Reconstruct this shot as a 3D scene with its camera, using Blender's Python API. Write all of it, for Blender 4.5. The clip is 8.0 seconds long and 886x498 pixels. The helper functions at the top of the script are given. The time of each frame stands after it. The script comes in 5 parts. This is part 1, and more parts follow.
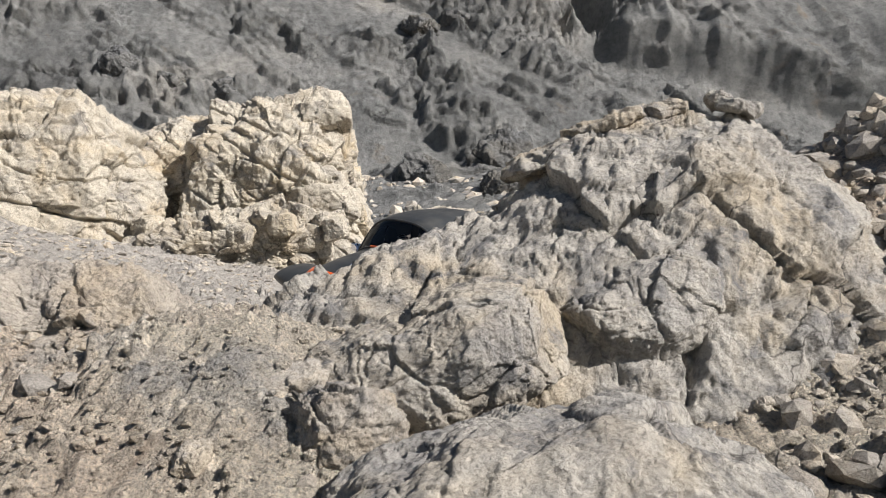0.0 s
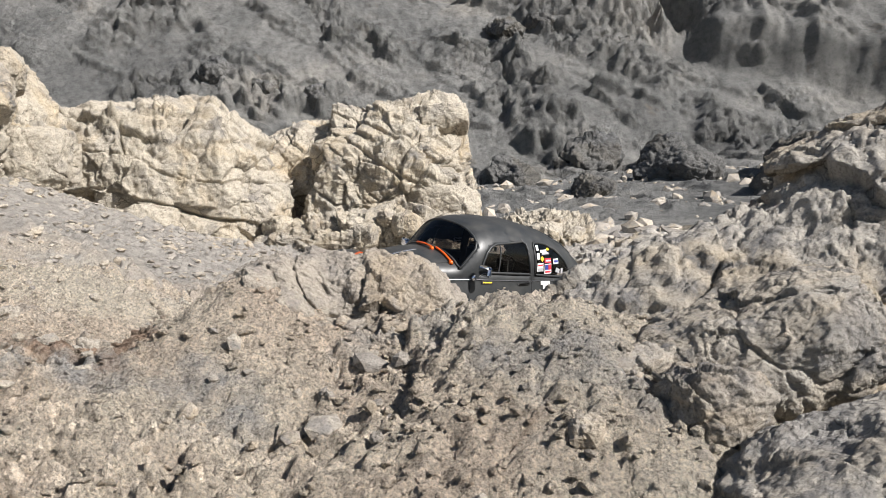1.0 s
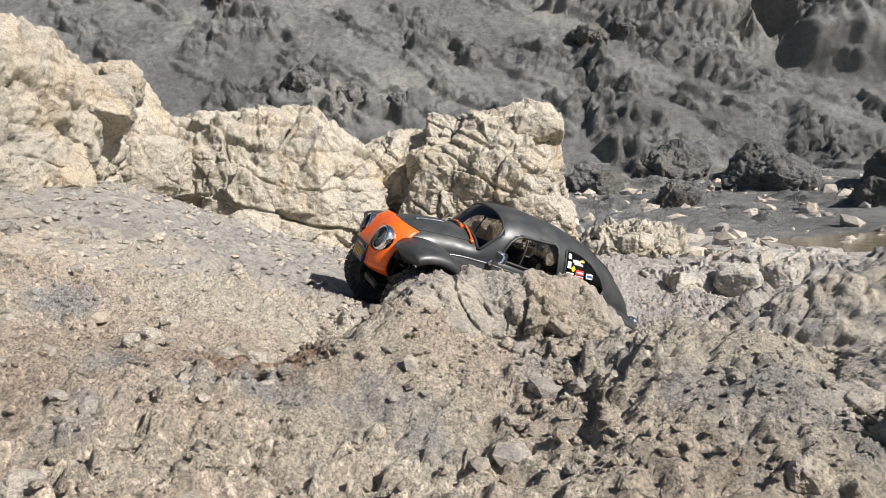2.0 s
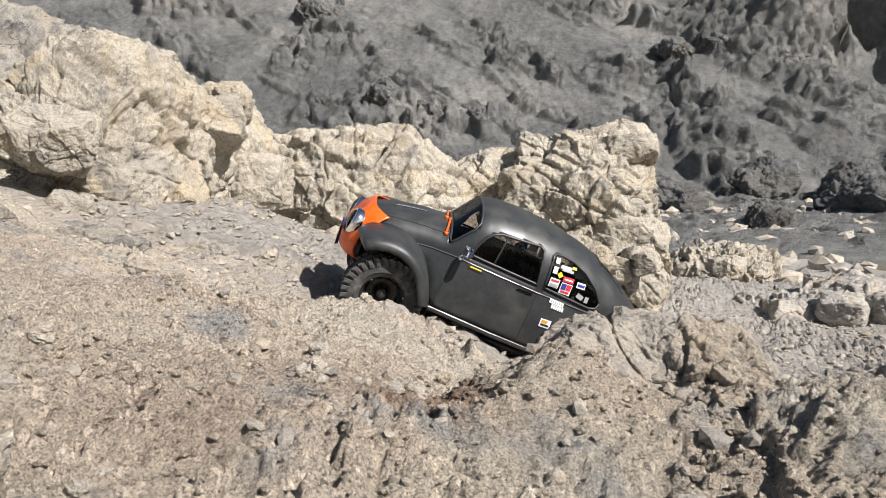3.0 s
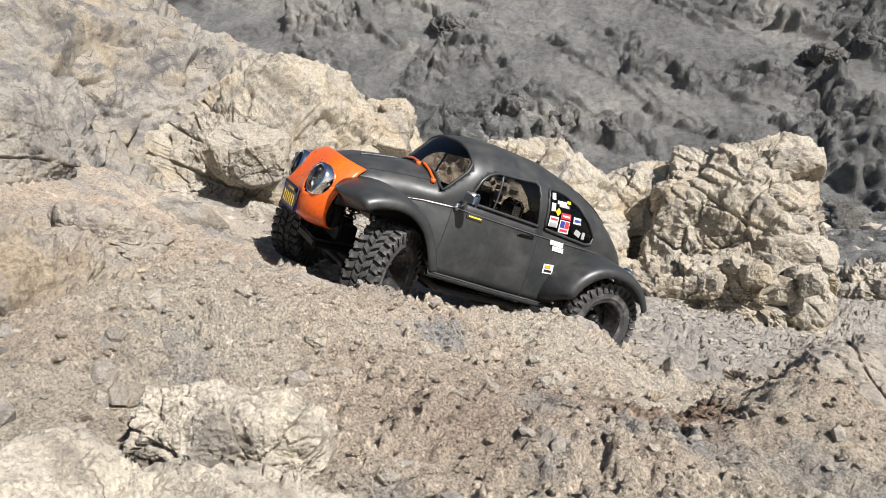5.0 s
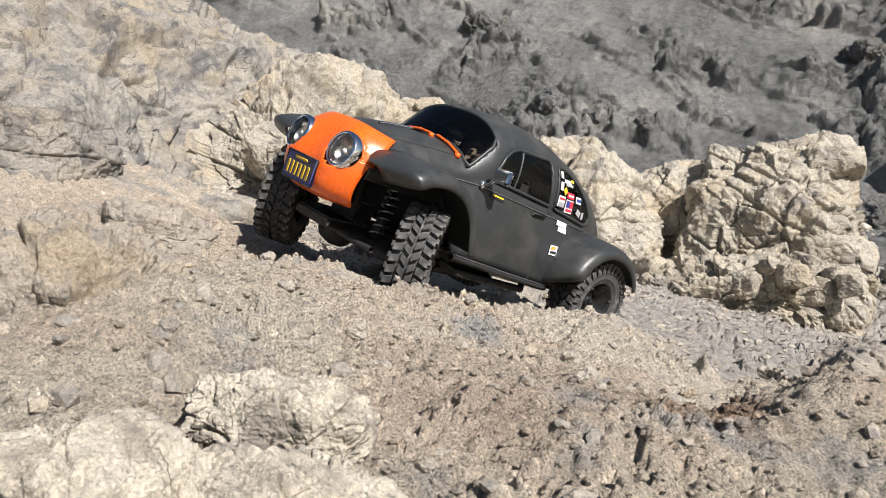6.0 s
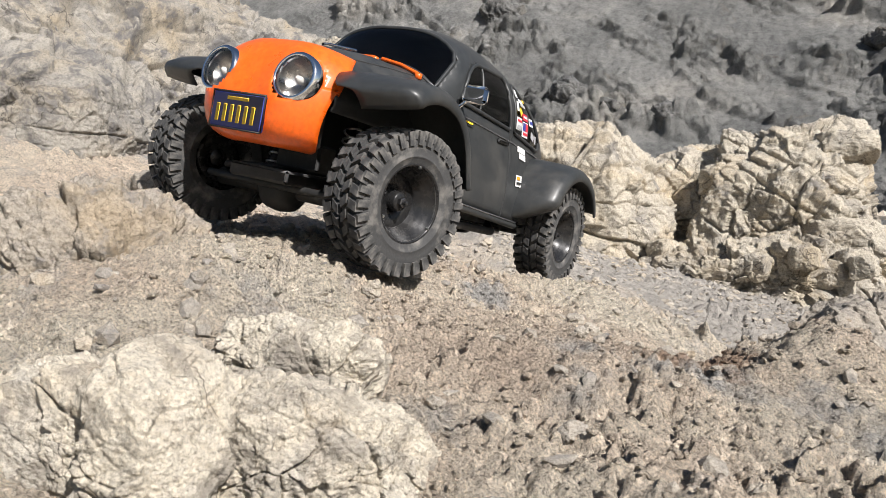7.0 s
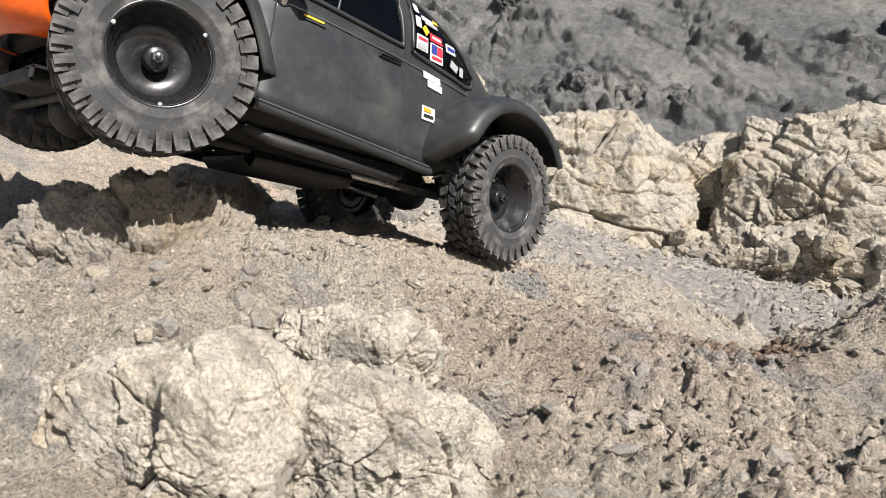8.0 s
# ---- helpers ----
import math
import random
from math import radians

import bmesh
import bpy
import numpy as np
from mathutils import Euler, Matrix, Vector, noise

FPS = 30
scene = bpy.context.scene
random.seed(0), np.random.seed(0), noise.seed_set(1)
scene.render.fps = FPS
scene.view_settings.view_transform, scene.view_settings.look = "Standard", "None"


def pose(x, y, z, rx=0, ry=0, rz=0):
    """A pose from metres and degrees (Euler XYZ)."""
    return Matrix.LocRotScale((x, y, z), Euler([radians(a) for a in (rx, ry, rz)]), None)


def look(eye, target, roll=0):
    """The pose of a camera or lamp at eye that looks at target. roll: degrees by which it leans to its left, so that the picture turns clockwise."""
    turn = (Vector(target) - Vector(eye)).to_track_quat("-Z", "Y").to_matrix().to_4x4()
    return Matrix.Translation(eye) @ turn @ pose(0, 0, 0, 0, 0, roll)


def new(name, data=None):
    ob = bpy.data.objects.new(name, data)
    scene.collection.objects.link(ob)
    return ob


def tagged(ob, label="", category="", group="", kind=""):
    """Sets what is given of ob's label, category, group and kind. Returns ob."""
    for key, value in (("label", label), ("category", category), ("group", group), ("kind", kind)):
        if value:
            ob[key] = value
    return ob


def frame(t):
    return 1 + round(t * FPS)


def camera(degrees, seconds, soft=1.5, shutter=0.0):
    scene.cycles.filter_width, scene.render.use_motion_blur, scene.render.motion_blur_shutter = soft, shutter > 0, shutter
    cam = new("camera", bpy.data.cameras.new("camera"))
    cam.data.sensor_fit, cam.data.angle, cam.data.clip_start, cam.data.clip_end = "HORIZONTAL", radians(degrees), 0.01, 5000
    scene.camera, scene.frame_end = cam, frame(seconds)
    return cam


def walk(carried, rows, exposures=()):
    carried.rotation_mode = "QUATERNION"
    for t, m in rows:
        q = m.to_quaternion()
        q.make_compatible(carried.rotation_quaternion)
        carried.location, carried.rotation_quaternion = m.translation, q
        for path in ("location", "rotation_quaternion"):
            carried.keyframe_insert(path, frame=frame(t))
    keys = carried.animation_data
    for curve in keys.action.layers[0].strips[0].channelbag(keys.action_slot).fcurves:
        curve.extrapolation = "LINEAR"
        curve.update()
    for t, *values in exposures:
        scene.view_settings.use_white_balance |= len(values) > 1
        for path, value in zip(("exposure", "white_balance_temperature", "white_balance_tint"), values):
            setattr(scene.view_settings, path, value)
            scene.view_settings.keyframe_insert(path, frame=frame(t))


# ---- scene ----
cam = camera(62.0, 8.0, soft=0.6)
PATH = [
    (0, (0.0058, 0.0022, 0.2299), (0.0168, 1.4564, 0.0971), -4.2),
    (0.5, (-0.0474, -0.0022, 0.2278), (-0.1117, 1.4512, 0.1066), -4.2),
    (1, (-0.0971, -0.0146, 0.2321), (-0.2343, 1.4345, 0.1175), -4.3),
    (2.5, (-0.1577, -0.0212, 0.2504), (-0.5088, 1.3936, 0.1745), -3.0),
    (3, (-0.1832, -0.0380, 0.2606), (-0.6015, 1.3593, 0.2000), -2.4),
    (3.5, (-0.2088, -0.0518, 0.2679), (-0.6971, 1.3235, 0.2175), -1.9),
    (4, (-0.2299, -0.0672, 0.2723), (-0.7840, 1.2833, 0.2292), -1.5),
    (4.5, (-0.2351, -0.0818, 0.2701), (-0.8395, 1.2468, 0.2321), -1.4),
    (6, (-0.2329, -0.0993, 0.2694), (-0.9315, 1.1826, 0.2336), -1.0),
    (6.5, (-0.2256, -0.1197, 0.2591), (-0.9424, 1.1519, 0.2132), -0.8),
    (7, (-0.2153, -0.1226, 0.2533), (-0.9424, 1.1424, 0.1978), -0.9),
    (7.5, (-0.2241, -0.1329, 0.2555), (-0.9629, 1.1242, 0.1898), -1.1),
    (8, (-0.2321, -0.1336, 0.2540), (-0.9819, 1.1169, 0.1803), -1.3),
]
walk(cam, [(t, look(eye, target, roll)) for t, eye, target, roll in PATH])

# ---- light ----
SUN_TO = Vector((0.74, -0.36, 0.62)).normalized()
elevation = math.asin(SUN_TO.z)
world = bpy.data.worlds.new("sky")
scene.world = world
world.use_nodes = True
wn = world.node_tree
sky = wn.nodes.new("ShaderNodeTexSky")
sky.sky_type = "NISHITA"
sky.sun_disc = False
sky.sun_elevation = elevation
sky.sun_rotation = math.atan2(SUN_TO.x, SUN_TO.y)
wn.links.new(sky.outputs["Color"], wn.nodes["Background"].inputs["Color"])
wn.nodes["Background"].inputs["Strength"].default_value = 0.047
sun_data = bpy.data.lights.new("sun", "SUN")
sun_data.energy = 5.0
sun_data.angle = radians(0.5)
sun_data.color = (1.0, 0.962, 0.93)
sun = new("sun", sun_data)
sun.matrix_world = look((0, 0, 0), -SUN_TO)
scene.view_settings.exposure = 0.66


# ---- noise ----
rng = np.random.default_rng(7)
PERM = rng.permutation(4096).astype(np.int64)
UNIT = rng.normal(size=(4096, 3))
UNIT /= np.linalg.norm(UNIT, axis=1)[:, None]
JIT = rng.random((4096, 3))


GX, GY, GZ = (np.ascontiguousarray(UNIT[:, i]) for i in range(3))


def perlin(p):
    """Gradient noise at the rows of p, about -0.7 to 0.7."""
    i = np.floor(p).astype(np.int64)
    f = p - i
    u = f * f * f * (f * (f * 6 - 15) + 10)
    fx, fy, fz = f.T.copy()
    ux, uy, uz = u.T.copy()
    total = 0.0
    for a in (0, 1):
        ka = PERM[(i[:, 0] + a) & 4095]
        rows = 0.0
        for b in (0, 1):
            kb = PERM[(ka + i[:, 1] + b) & 4095] + i[:, 2]
            ends = []
            for c in (0, 1):
                k = PERM[(kb + c) & 4095]
                ends.append((fx - a) * GX[k] + (fy - b) * GY[k] + (fz - c) * GZ[k])
            rows = rows + (uy if b else 1 - uy) * (ends[0] + uz * (ends[1] - ends[0]))
        total = total + (ux if a else 1 - ux) * rows
    return total


def fbm(p, octaves=4, gain=0.5):
    total, amp = np.zeros(len(p)), 1.0
    for o in range(octaves):
        total += amp * perlin(p * 2.03 ** o + 17.3 * o)
        amp *= gain
    return total


def ridged(p, octaves=4):
    total, amp = np.zeros(len(p)), 1.0
    for o in range(octaves):
        total += amp * (1 - 2.2 * np.abs(perlin(p * 2.1 ** o + 31.7 * o)))
        amp *= 0.5
    return total


JX, JY, JZ = (np.ascontiguousarray(JIT[:, i]) for i in range(3))


def cells(p, flat=False):
    """Cell noise: nearest and second distance, the nearest cell's key and its centre."""
    i = np.floor(p).astype(np.int64)
    fx, fy, fz = (p - i).T.copy()
    best = np.full(len(p), 81.0)
    second = np.full(len(p), 81.0)
    key = np.zeros(len(p), np.int64)
    for a in (-1, 0, 1):
        ka = PERM[(i[:, 0] + a) & 4095]
        for b in (-1, 0, 1):
            kb = PERM[(ka + i[:, 1] + b) & 4095] + i[:, 2]
            for c in ((0,) if flat else (-1, 0, 1)):
                k = PERM[(kb + c) & 4095]
                d = (fx - a - JX[k]) ** 2 + (fy - b - JY[k]) ** 2
                if not flat:
                    d += (fz - c - JZ[k]) ** 2
                near = d < best
                np.minimum(second, np.where(near, best, d), out=second)
                np.minimum(best, d, out=best)
                np.copyto(key, k + 4096 * ((a + 1) * 9 + (b + 1) * 3 + c + 1), where=near)
    step = key >> 12
    key = key & 4095
    mid = i + np.stack([step // 9 - 1, step // 3 % 3 - 1, step % 3 - 1], 1) + JIT[key]
    if flat:
        mid[:, 2] = p[:, 2]
    return np.sqrt(best), np.sqrt(second), key, mid


def ramp(a, b, x):
    s = np.clip((x - a) / (b - a), 0, 1)
    return s * s * (3 - 2 * s)


# ---- materials ----
def material(name):
    m = bpy.data.materials.new(name)
    m.use_nodes = True
    return m, m.node_tree, m.node_tree.nodes["Principled BSDF"]


def node(tree, kind, **values):
    n = tree.nodes.new(kind)
    for name, value in values.items():
        if name in n.inputs:
            n.inputs[name].default_value = value
    return n


def noise_node(tree, scale, detail=6.0, rough=0.6, distortion=0.0):
    n = node(tree, "ShaderNodeTexNoise", Scale=scale, Detail=detail, Roughness=rough, Distortion=distortion)
    tree.links.new(coords(tree), n.inputs["Vector"])
    return n.outputs["Fac"]


def coords(tree):
    for n in tree.nodes:
        if n.bl_idname == "ShaderNodeNewGeometry":
            return n.outputs["Position"]
    return tree.nodes.new("ShaderNodeNewGeometry").outputs["Position"]


def bands(tree, fac, stops):
    r = tree.nodes.new("ShaderNodeValToRGB")
    while len(r.color_ramp.elements) < len(stops):
        r.color_ramp.elements.new(0.5)
    for e, (at, c) in zip(r.color_ramp.elements, stops):
        e.position, e.color = at, (*c, 1) if len(c) == 3 else c
    tree.links.new(fac, r.inputs["Fac"])
    return r.outputs["Color"]


def mixed(tree, fac, a, b, blend="MIX"):
    m = tree.nodes.new("ShaderNodeMix")
    m.data_type, m.blend_type = "RGBA", blend
    for value, socket in ((fac, m.inputs[0]), (a, m.inputs[6]), (b, m.inputs[7])):
        if isinstance(value, (int, float)):
            socket.default_value = value
        elif isinstance(value, tuple):
            socket.default_value = (*value, 1)
        else:
            tree.links.new(value, socket)
    return m.outputs[2]


def relief(tree, bsdf, heights):
    """Chained bumps: (height socket, distance in metres, strength)."""
    last = None
    for h, distance, strength in heights:
        b = node(tree, "ShaderNodeBump", Strength=strength, Distance=distance)
        tree.links.new(h, b.inputs["Height"])
        if last:
            tree.links.new(last, b.inputs["Normal"])
        last = b.outputs["Normal"]
    tree.links.new(last, bsdf.inputs["Normal"])


def stone_material(name, light, mid, dark, stain, scale=1.0, stain_at=0.56, island=False, veins=0.5):
    """Weathered stone: two-scale colour, dark grey stains, hairline cracks, grain."""
    m, t, b = material(name)
    base = bands(t, noise_node(t, 9 * scale, 8, 0.65), [(0.3, mid), (0.47, light), (0.62, light), (0.78, mid)])
    fine = bands(t, noise_node(t, 90 * scale, 6, 0.7), [(0.25, (0.55, 0.55, 0.55)), (0.5, (0.95, 0.95, 0.95)), (0.75, (1.12, 1.1, 1.08))])
    grit = bands(t, noise_node(t, 380 * scale, 4, 0.65), [(0.3, (0.5, 0.49, 0.48)), (0.48, (0.97, 0.97, 0.97)), (0.7, (1.2, 1.19, 1.17))])
    col = mixed(t, 0.8, mixed(t, 0.75, base, fine, "MULTIPLY"), grit, "MULTIPLY")
    ochre = bands(t, noise_node(t, 6.5 * scale, 5, 0.6, 0.8), [(0.5, (0, 0, 0)), (0.66, (0.75, 0.75, 0.75))])
    col = mixed(t, ochre, col, mixed(t, 1.0, col, (1.04, 0.93, 0.76), "MULTIPLY"))
    cool = bands(t, noise_node(t, 13 * scale, 6, 0.66, 0.5), [(0.5, (0, 0, 0)), (0.62, (0.8, 0.8, 0.8))])
    col = mixed(t, cool, col, mixed(t, 1.0, col, (0.80, 0.82, 0.87), "MULTIPLY"))
    spots = bands(t, noise_node(t, 22 * scale, 7, 0.68, 0.6), [(stain_at, (0, 0, 0)), (stain_at + 0.12, (1, 1, 1))])
    col = mixed(t, spots, col, stain)
    vor = node(t, "ShaderNodeTexVoronoi", Scale=26 * scale)
    vor.feature = "DISTANCE_TO_EDGE"
    warp = node(t, "ShaderNodeTexNoise", Scale=30 * scale, Detail=5)
    t.links.new(coords(t), warp.inputs["Vector"])
    add = t.nodes.new("ShaderNodeVectorMath")
    add.operation = "MULTIPLY_ADD"
    t.links.new(warp.outputs["Color"], add.inputs[0])
    add.inputs[1].default_value = (0.05 / scale,) * 3
    t.links.new(coords(t), add.inputs[2])
    t.links.new(add.outputs[0], vor.inputs["Vector"])
    gate = bands(t, noise_node(t, 14 * scale, 3), [(0.5, (0, 0, 0)), (0.62, (1, 1, 1))])
    line = bands(t, vor.outputs["Distance"], [(0.0, (1, 1, 1)), (0.035, (0, 0, 0))])
    hair = mixed(t, 1.0, line, gate, "MULTIPLY")
    col = mixed(t, mixed(t, 1.0, hair, (veins, veins, veins), "MULTIPLY"), col, dark)
    if island:
        geo = [n for n in t.nodes if n.bl_idname == "ShaderNodeNewGeometry"][0]
        tone = bands(t, geo.outputs["Random Per Island"], [(0.0, (0.72, 0.72, 0.74)), (0.5, (1, 0.98, 0.95)), (1.0, (1.18, 1.14, 1.08))])
        col = mixed(t, 1.0, col, tone, "MULTIPLY")
    t.links.new(col, b.inputs["Base Color"])
    b.inputs["Roughness"].default_value = 0.9
    b.inputs["Specular IOR Level"].default_value = 0.25
    relief(t, b, [(noise_node(t, 45 * scale, 9, 0.72), 0.012 / scale, 0.85), (hair, 0.005 / scale, -0.9), (noise_node(t, 330 * scale, 5, 0.65), 0.0028 / scale, 0.75)])
    return m


PALE = stone_material("pale_limestone", (0.521, 0.470, 0.386), (0.409, 0.358, 0.289), (0.112, 0.098, 0.084), (0.251, 0.233, 0.210), 0.8, 0.545, veins=0.9)
GREYROCK = stone_material("grey_limestone", (0.471, 0.439, 0.389), (0.340, 0.316, 0.287), (0.090, 0.082, 0.075), (0.205, 0.199, 0.195), 1.5, 0.525, veins=0.9)
CREAM = stone_material("smooth_cream_rock", (0.684, 0.618, 0.509), (0.447, 0.380, 0.299), (0.133, 0.114, 0.095), (0.314, 0.281, 0.238), 1.6, 0.50, veins=0.9)
LEDGE = stone_material("weathered_grey_ledge", (0.385, 0.357, 0.312), (0.279, 0.262, 0.238), (0.082, 0.074, 0.066), (0.164, 0.156, 0.152), 1.0, 0.5, veins=0.9)
DUSTROCK = stone_material("dusty_soil_rock", (0.439, 0.392, 0.331), (0.356, 0.316, 0.270), (0.122, 0.102, 0.087), (0.265, 0.244, 0.224), 1.6, 0.55, veins=0.7)
STONE = stone_material("loose_stone", (0.458, 0.421, 0.367), (0.362, 0.330, 0.294), (0.160, 0.144, 0.128), (0.256, 0.245, 0.235), 2.5, 0.55, True)
DARKROCK = stone_material("dark_basalt", (0.164, 0.162, 0.156), (0.115, 0.115, 0.112), (0.033, 0.033, 0.033), (0.066, 0.066, 0.066), 0.18, 0.55)


def soil_material():
    m, t, b = material("dusty_clay_soil")
    base = bands(t, noise_node(t, 5, 8, 0.62), [(0.3, (0.521, 0.420, 0.336)), (0.46, (0.673, 0.568, 0.458)), (0.6, (0.691, 0.619, 0.509)), (0.75, (0.582, 0.502, 0.430))])
    fine = bands(t, noise_node(t, 160, 6, 0.7), [(0.28, (0.36, 0.35, 0.34)), (0.46, (0.92, 0.92, 0.92)), (0.7, (1.25, 1.23, 1.2))])
    grit = bands(t, noise_node(t, 620, 3, 0.6), [(0.3, (0.42, 0.41, 0.4)), (0.47, (0.95, 0.95, 0.95)), (0.68, (1.3, 1.28, 1.25))])
    col = mixed(t, 0.85, mixed(t, 0.8, base, fine, "MULTIPLY"), grit, "MULTIPLY")
    grey = bands(t, noise_node(t, 13, 6, 0.65), [(0.54, (0, 0, 0)), (0.68, (1, 1, 1))])
    col = mixed(t, grey, col, mixed(t, 0.8, mixed(t, 0.7, (0.45, 0.43, 0.405), fine, "MULTIPLY"), grit, "MULTIPLY"))
    rust = bands(t, noise_node(t, 7.3, 5, 0.6, 1.0), [(0.66, (0, 0, 0)), (0.75, (0.8, 0.8, 0.8))])
    col = mixed(t, rust, col, (0.3, 0.2, 0.135))
    # damp red earth dug out of the bank
    dist = t.nodes.new("ShaderNodeVectorMath")
    dist.operation = "DISTANCE"
    t.links.new(coords(t), dist.inputs[0])
    dist.inputs[1].default_value = (-0.298, 0.322, 0.166)
    ragged = node(t, "ShaderNodeMath")
    ragged.operation = "MULTIPLY_ADD"
    t.links.new(noise_node(t, 55, 6, 0.7), ragged.inputs[0])
    ragged.inputs[1].default_value = 0.11
    t.links.new(dist.outputs["Value"], ragged.inputs[2])
    earth = bands(t, ragged.outputs[0], [(0.074, (0.75, 0.75, 0.75)), (0.096, (0, 0, 0))])
    col = mixed(t, earth, col, mixed(t, 0.8, (0.30, 0.185, 0.12), fine, "MULTIPLY"))
    # grey gravel on the flat behind the bank
    sep = t.nodes.new("ShaderNodeSeparateXYZ")
    t.links.new(coords(t), sep.inputs[0])
    wob = node(t, "ShaderNodeMath")
    wob.operation = "MULTIPLY_ADD"
    t.links.new(noise_node(t, 4, 4), wob.inputs[0])
    wob.inputs[1].default_value = 0.8
    t.links.new(sep.outputs["Y"], wob.inputs[2])
    span = node(t, "ShaderNodeMapRange")
    t.links.new(wob.outputs[0], span.inputs["Value"])
    span.inputs["From Min"].default_value, span.inputs["From Max"].default_value = 1.05, 1.35
    gravel = bands(t, noise_node(t, 60, 7, 0.7), [(0.3, (0.235, 0.222, 0.204)), (0.5, (0.395, 0.365, 0.328)), (0.68, (0.52, 0.482, 0.43))])
    col = mixed(t, span.outputs[0], col, gravel)
    t.links.new(col, b.inputs["Base Color"])
    b.inputs["Roughness"].default_value = 0.95
    b.inputs["Specular IOR Level"].default_value = 0.2
    relief(t, b, [(noise_node(t, 120, 8, 0.72), 0.0058, 0.8), (noise_node(t, 480, 5, 0.62), 0.0024, 0.8)])
    return m


SOIL = soil_material()


def hillside_material():
    m, t, b = material("grey_ash_hillside")
    base = bands(t, noise_node(t, 0.7, 9, 0.62, 0.4), [(0.3, (0.155, 0.155, 0.153)), (0.45, (0.227, 0.227, 0.221)), (0.56, (0.299, 0.295, 0.284)), (0.72, (0.430, 0.406, 0.370))])
    fine = bands(t, noise_node(t, 14, 8, 0.75), [(0.3, (0.45, 0.45, 0.45)), (0.5, (0.95, 0.95, 0.95)), (0.7, (1.3, 1.28, 1.22))])
    col = mixed(t, 0.8, base, fine, "MULTIPLY")
    warm = bands(t, noise_node(t, 1.3, 6, 0.65, 0.8), [(0.62, (0, 0, 0)), (0.74, (0.7, 0.7, 0.7))])
    col = mixed(t, warm, col, (0.264, 0.208, 0.152))
    t.links.new(col, b.inputs["Base Color"])
    b.inputs["Roughness"].default_value = 0.95
    b.inputs["Specular IOR Level"].default_value = 0.2
    relief(t, b, [(noise_node(t, 6, 10, 0.78), 0.16, 0.9), (noise_node(t, 34, 8, 0.75), 0.04, 1.0)])
    return m


HILL = hillside_material()


# ---- mesh helpers ----
def mesh_of(name, verts, faces, mat, smooth=True):
    me = bpy.data.meshes.new(name)
    verts = np.asarray(verts, np.float32)
    faces = np.asarray(faces, np.int32)
    me.vertices.add(len(verts))
    me.vertices.foreach_set("co", verts.ravel())
    me.loops.add(faces.size)
    me.loops.foreach_set("vertex_index", faces.ravel())
    me.polygons.add(len(faces))
    me.polygons.foreach_set("loop_start", np.arange(len(faces), dtype=np.int32) * faces.shape[1])
    me.polygons.foreach_set("use_smooth", np.full(len(faces), smooth))
    me.update(calc_edges=True)
    me.validate()
    me.materials.append(mat)
    return me


def sheet_faces(nx, ny):
    k = np.arange(nx * ny).reshape(ny, nx)
    return np.stack([k[:-1, :-1], k[:-1, 1:], k[1:, 1:], k[1:, :-1]], -1).reshape(-1, 4)


# ---- ground ----
# heaps and hollows of the bank: x, y, height, radius
HEAPS = [
    (-0.218, 0.376, 0.051, 0.086),
    (-0.588, 0.187, 0.052, 0.128),
    (-0.449, 0.581, 0.05, 0.104),
    (-0.577, 0.38, 0.04, 0.122),
    (-1.212, 0.406, 0.181, 0.407),
    (-1.154, 1.178, 0.138, 0.402),
    (-0.423, 0.119, -0.011, 0.1),
    (0.166, 0.412, 0.033, 0.151),
    (-0.185, 0.899, -0.126, 0.253),
    (0.091, 1.529, -0.126, 0.517),
    (-0.356, 0.3, 0.028, 0.12),
    (-0.073, 0.31, 0.054, 0.089),
    (-0.239, 0.669, 0.064, 0.096),
    (-0.699, 1.502, 0.003, 0.4),
    (-0.588, 0.618, -0.023, 0.142),
    (0.489, 0.39, 0.108, 0.259),
    (-0.433, 0.884, 0.031, 0.095),
    (-0.537, 0.78, -0.005, 0.099),
    (-0.741, 0.525, 0.02, 0.147),
    (-0.382, 0.444, 0.01, 0.102),
    (-0.257, 0.401, -0.031, 0.097),
    (-0.335, 0.69, -0.035, 0.07),
    (-0.6, 0.53, -0.018, 0.07),
    (0.36, 0.52, 0.14, 0.17),
    (-0.5, 0.5, 0.012, 0.06),
    (-0.415, 0.065, -0.03, 0.04),
    (-0.238, 0.335, 0.030, 0.046),
    (-0.645, 0.185, 0.022, 0.05),
]
GROUND_PLANE = (0.1139, -0.1027, -0.0247)


def ground_base(x, y):
    z = GROUND_PLANE[0] + GROUND_PLANE[1] * x + GROUND_PLANE[2] * y
    for cx, cy, h, r in HEAPS:
        z = z + h * np.exp(-((x - cx) ** 2 + (y - cy) ** 2) / r ** 2)
    z = np.clip(z, -0.12, 0.5)
    # the gully floor behind
    gully = ramp(2.1, 2.8, y) * ramp(-0.9, -0.2, x)
    z = z * (1 - gully) + gully * -0.012
    pool = ramp(0.5, 0.9, x) * ramp(2.6, 3.0, y) * (1 - ramp(4.3, 4.8, y))
    z = z - 0.09 * pool
    away = np.maximum(ramp(1.2, 3.0, np.abs(x + 0.4)), ramp(0.5, 2.0, -y))
    away = np.maximum(away, ramp(3.6, 5.0, y))
    return z * (1 - away) + away * np.where(y < 1.0, 0.12, -0.03)


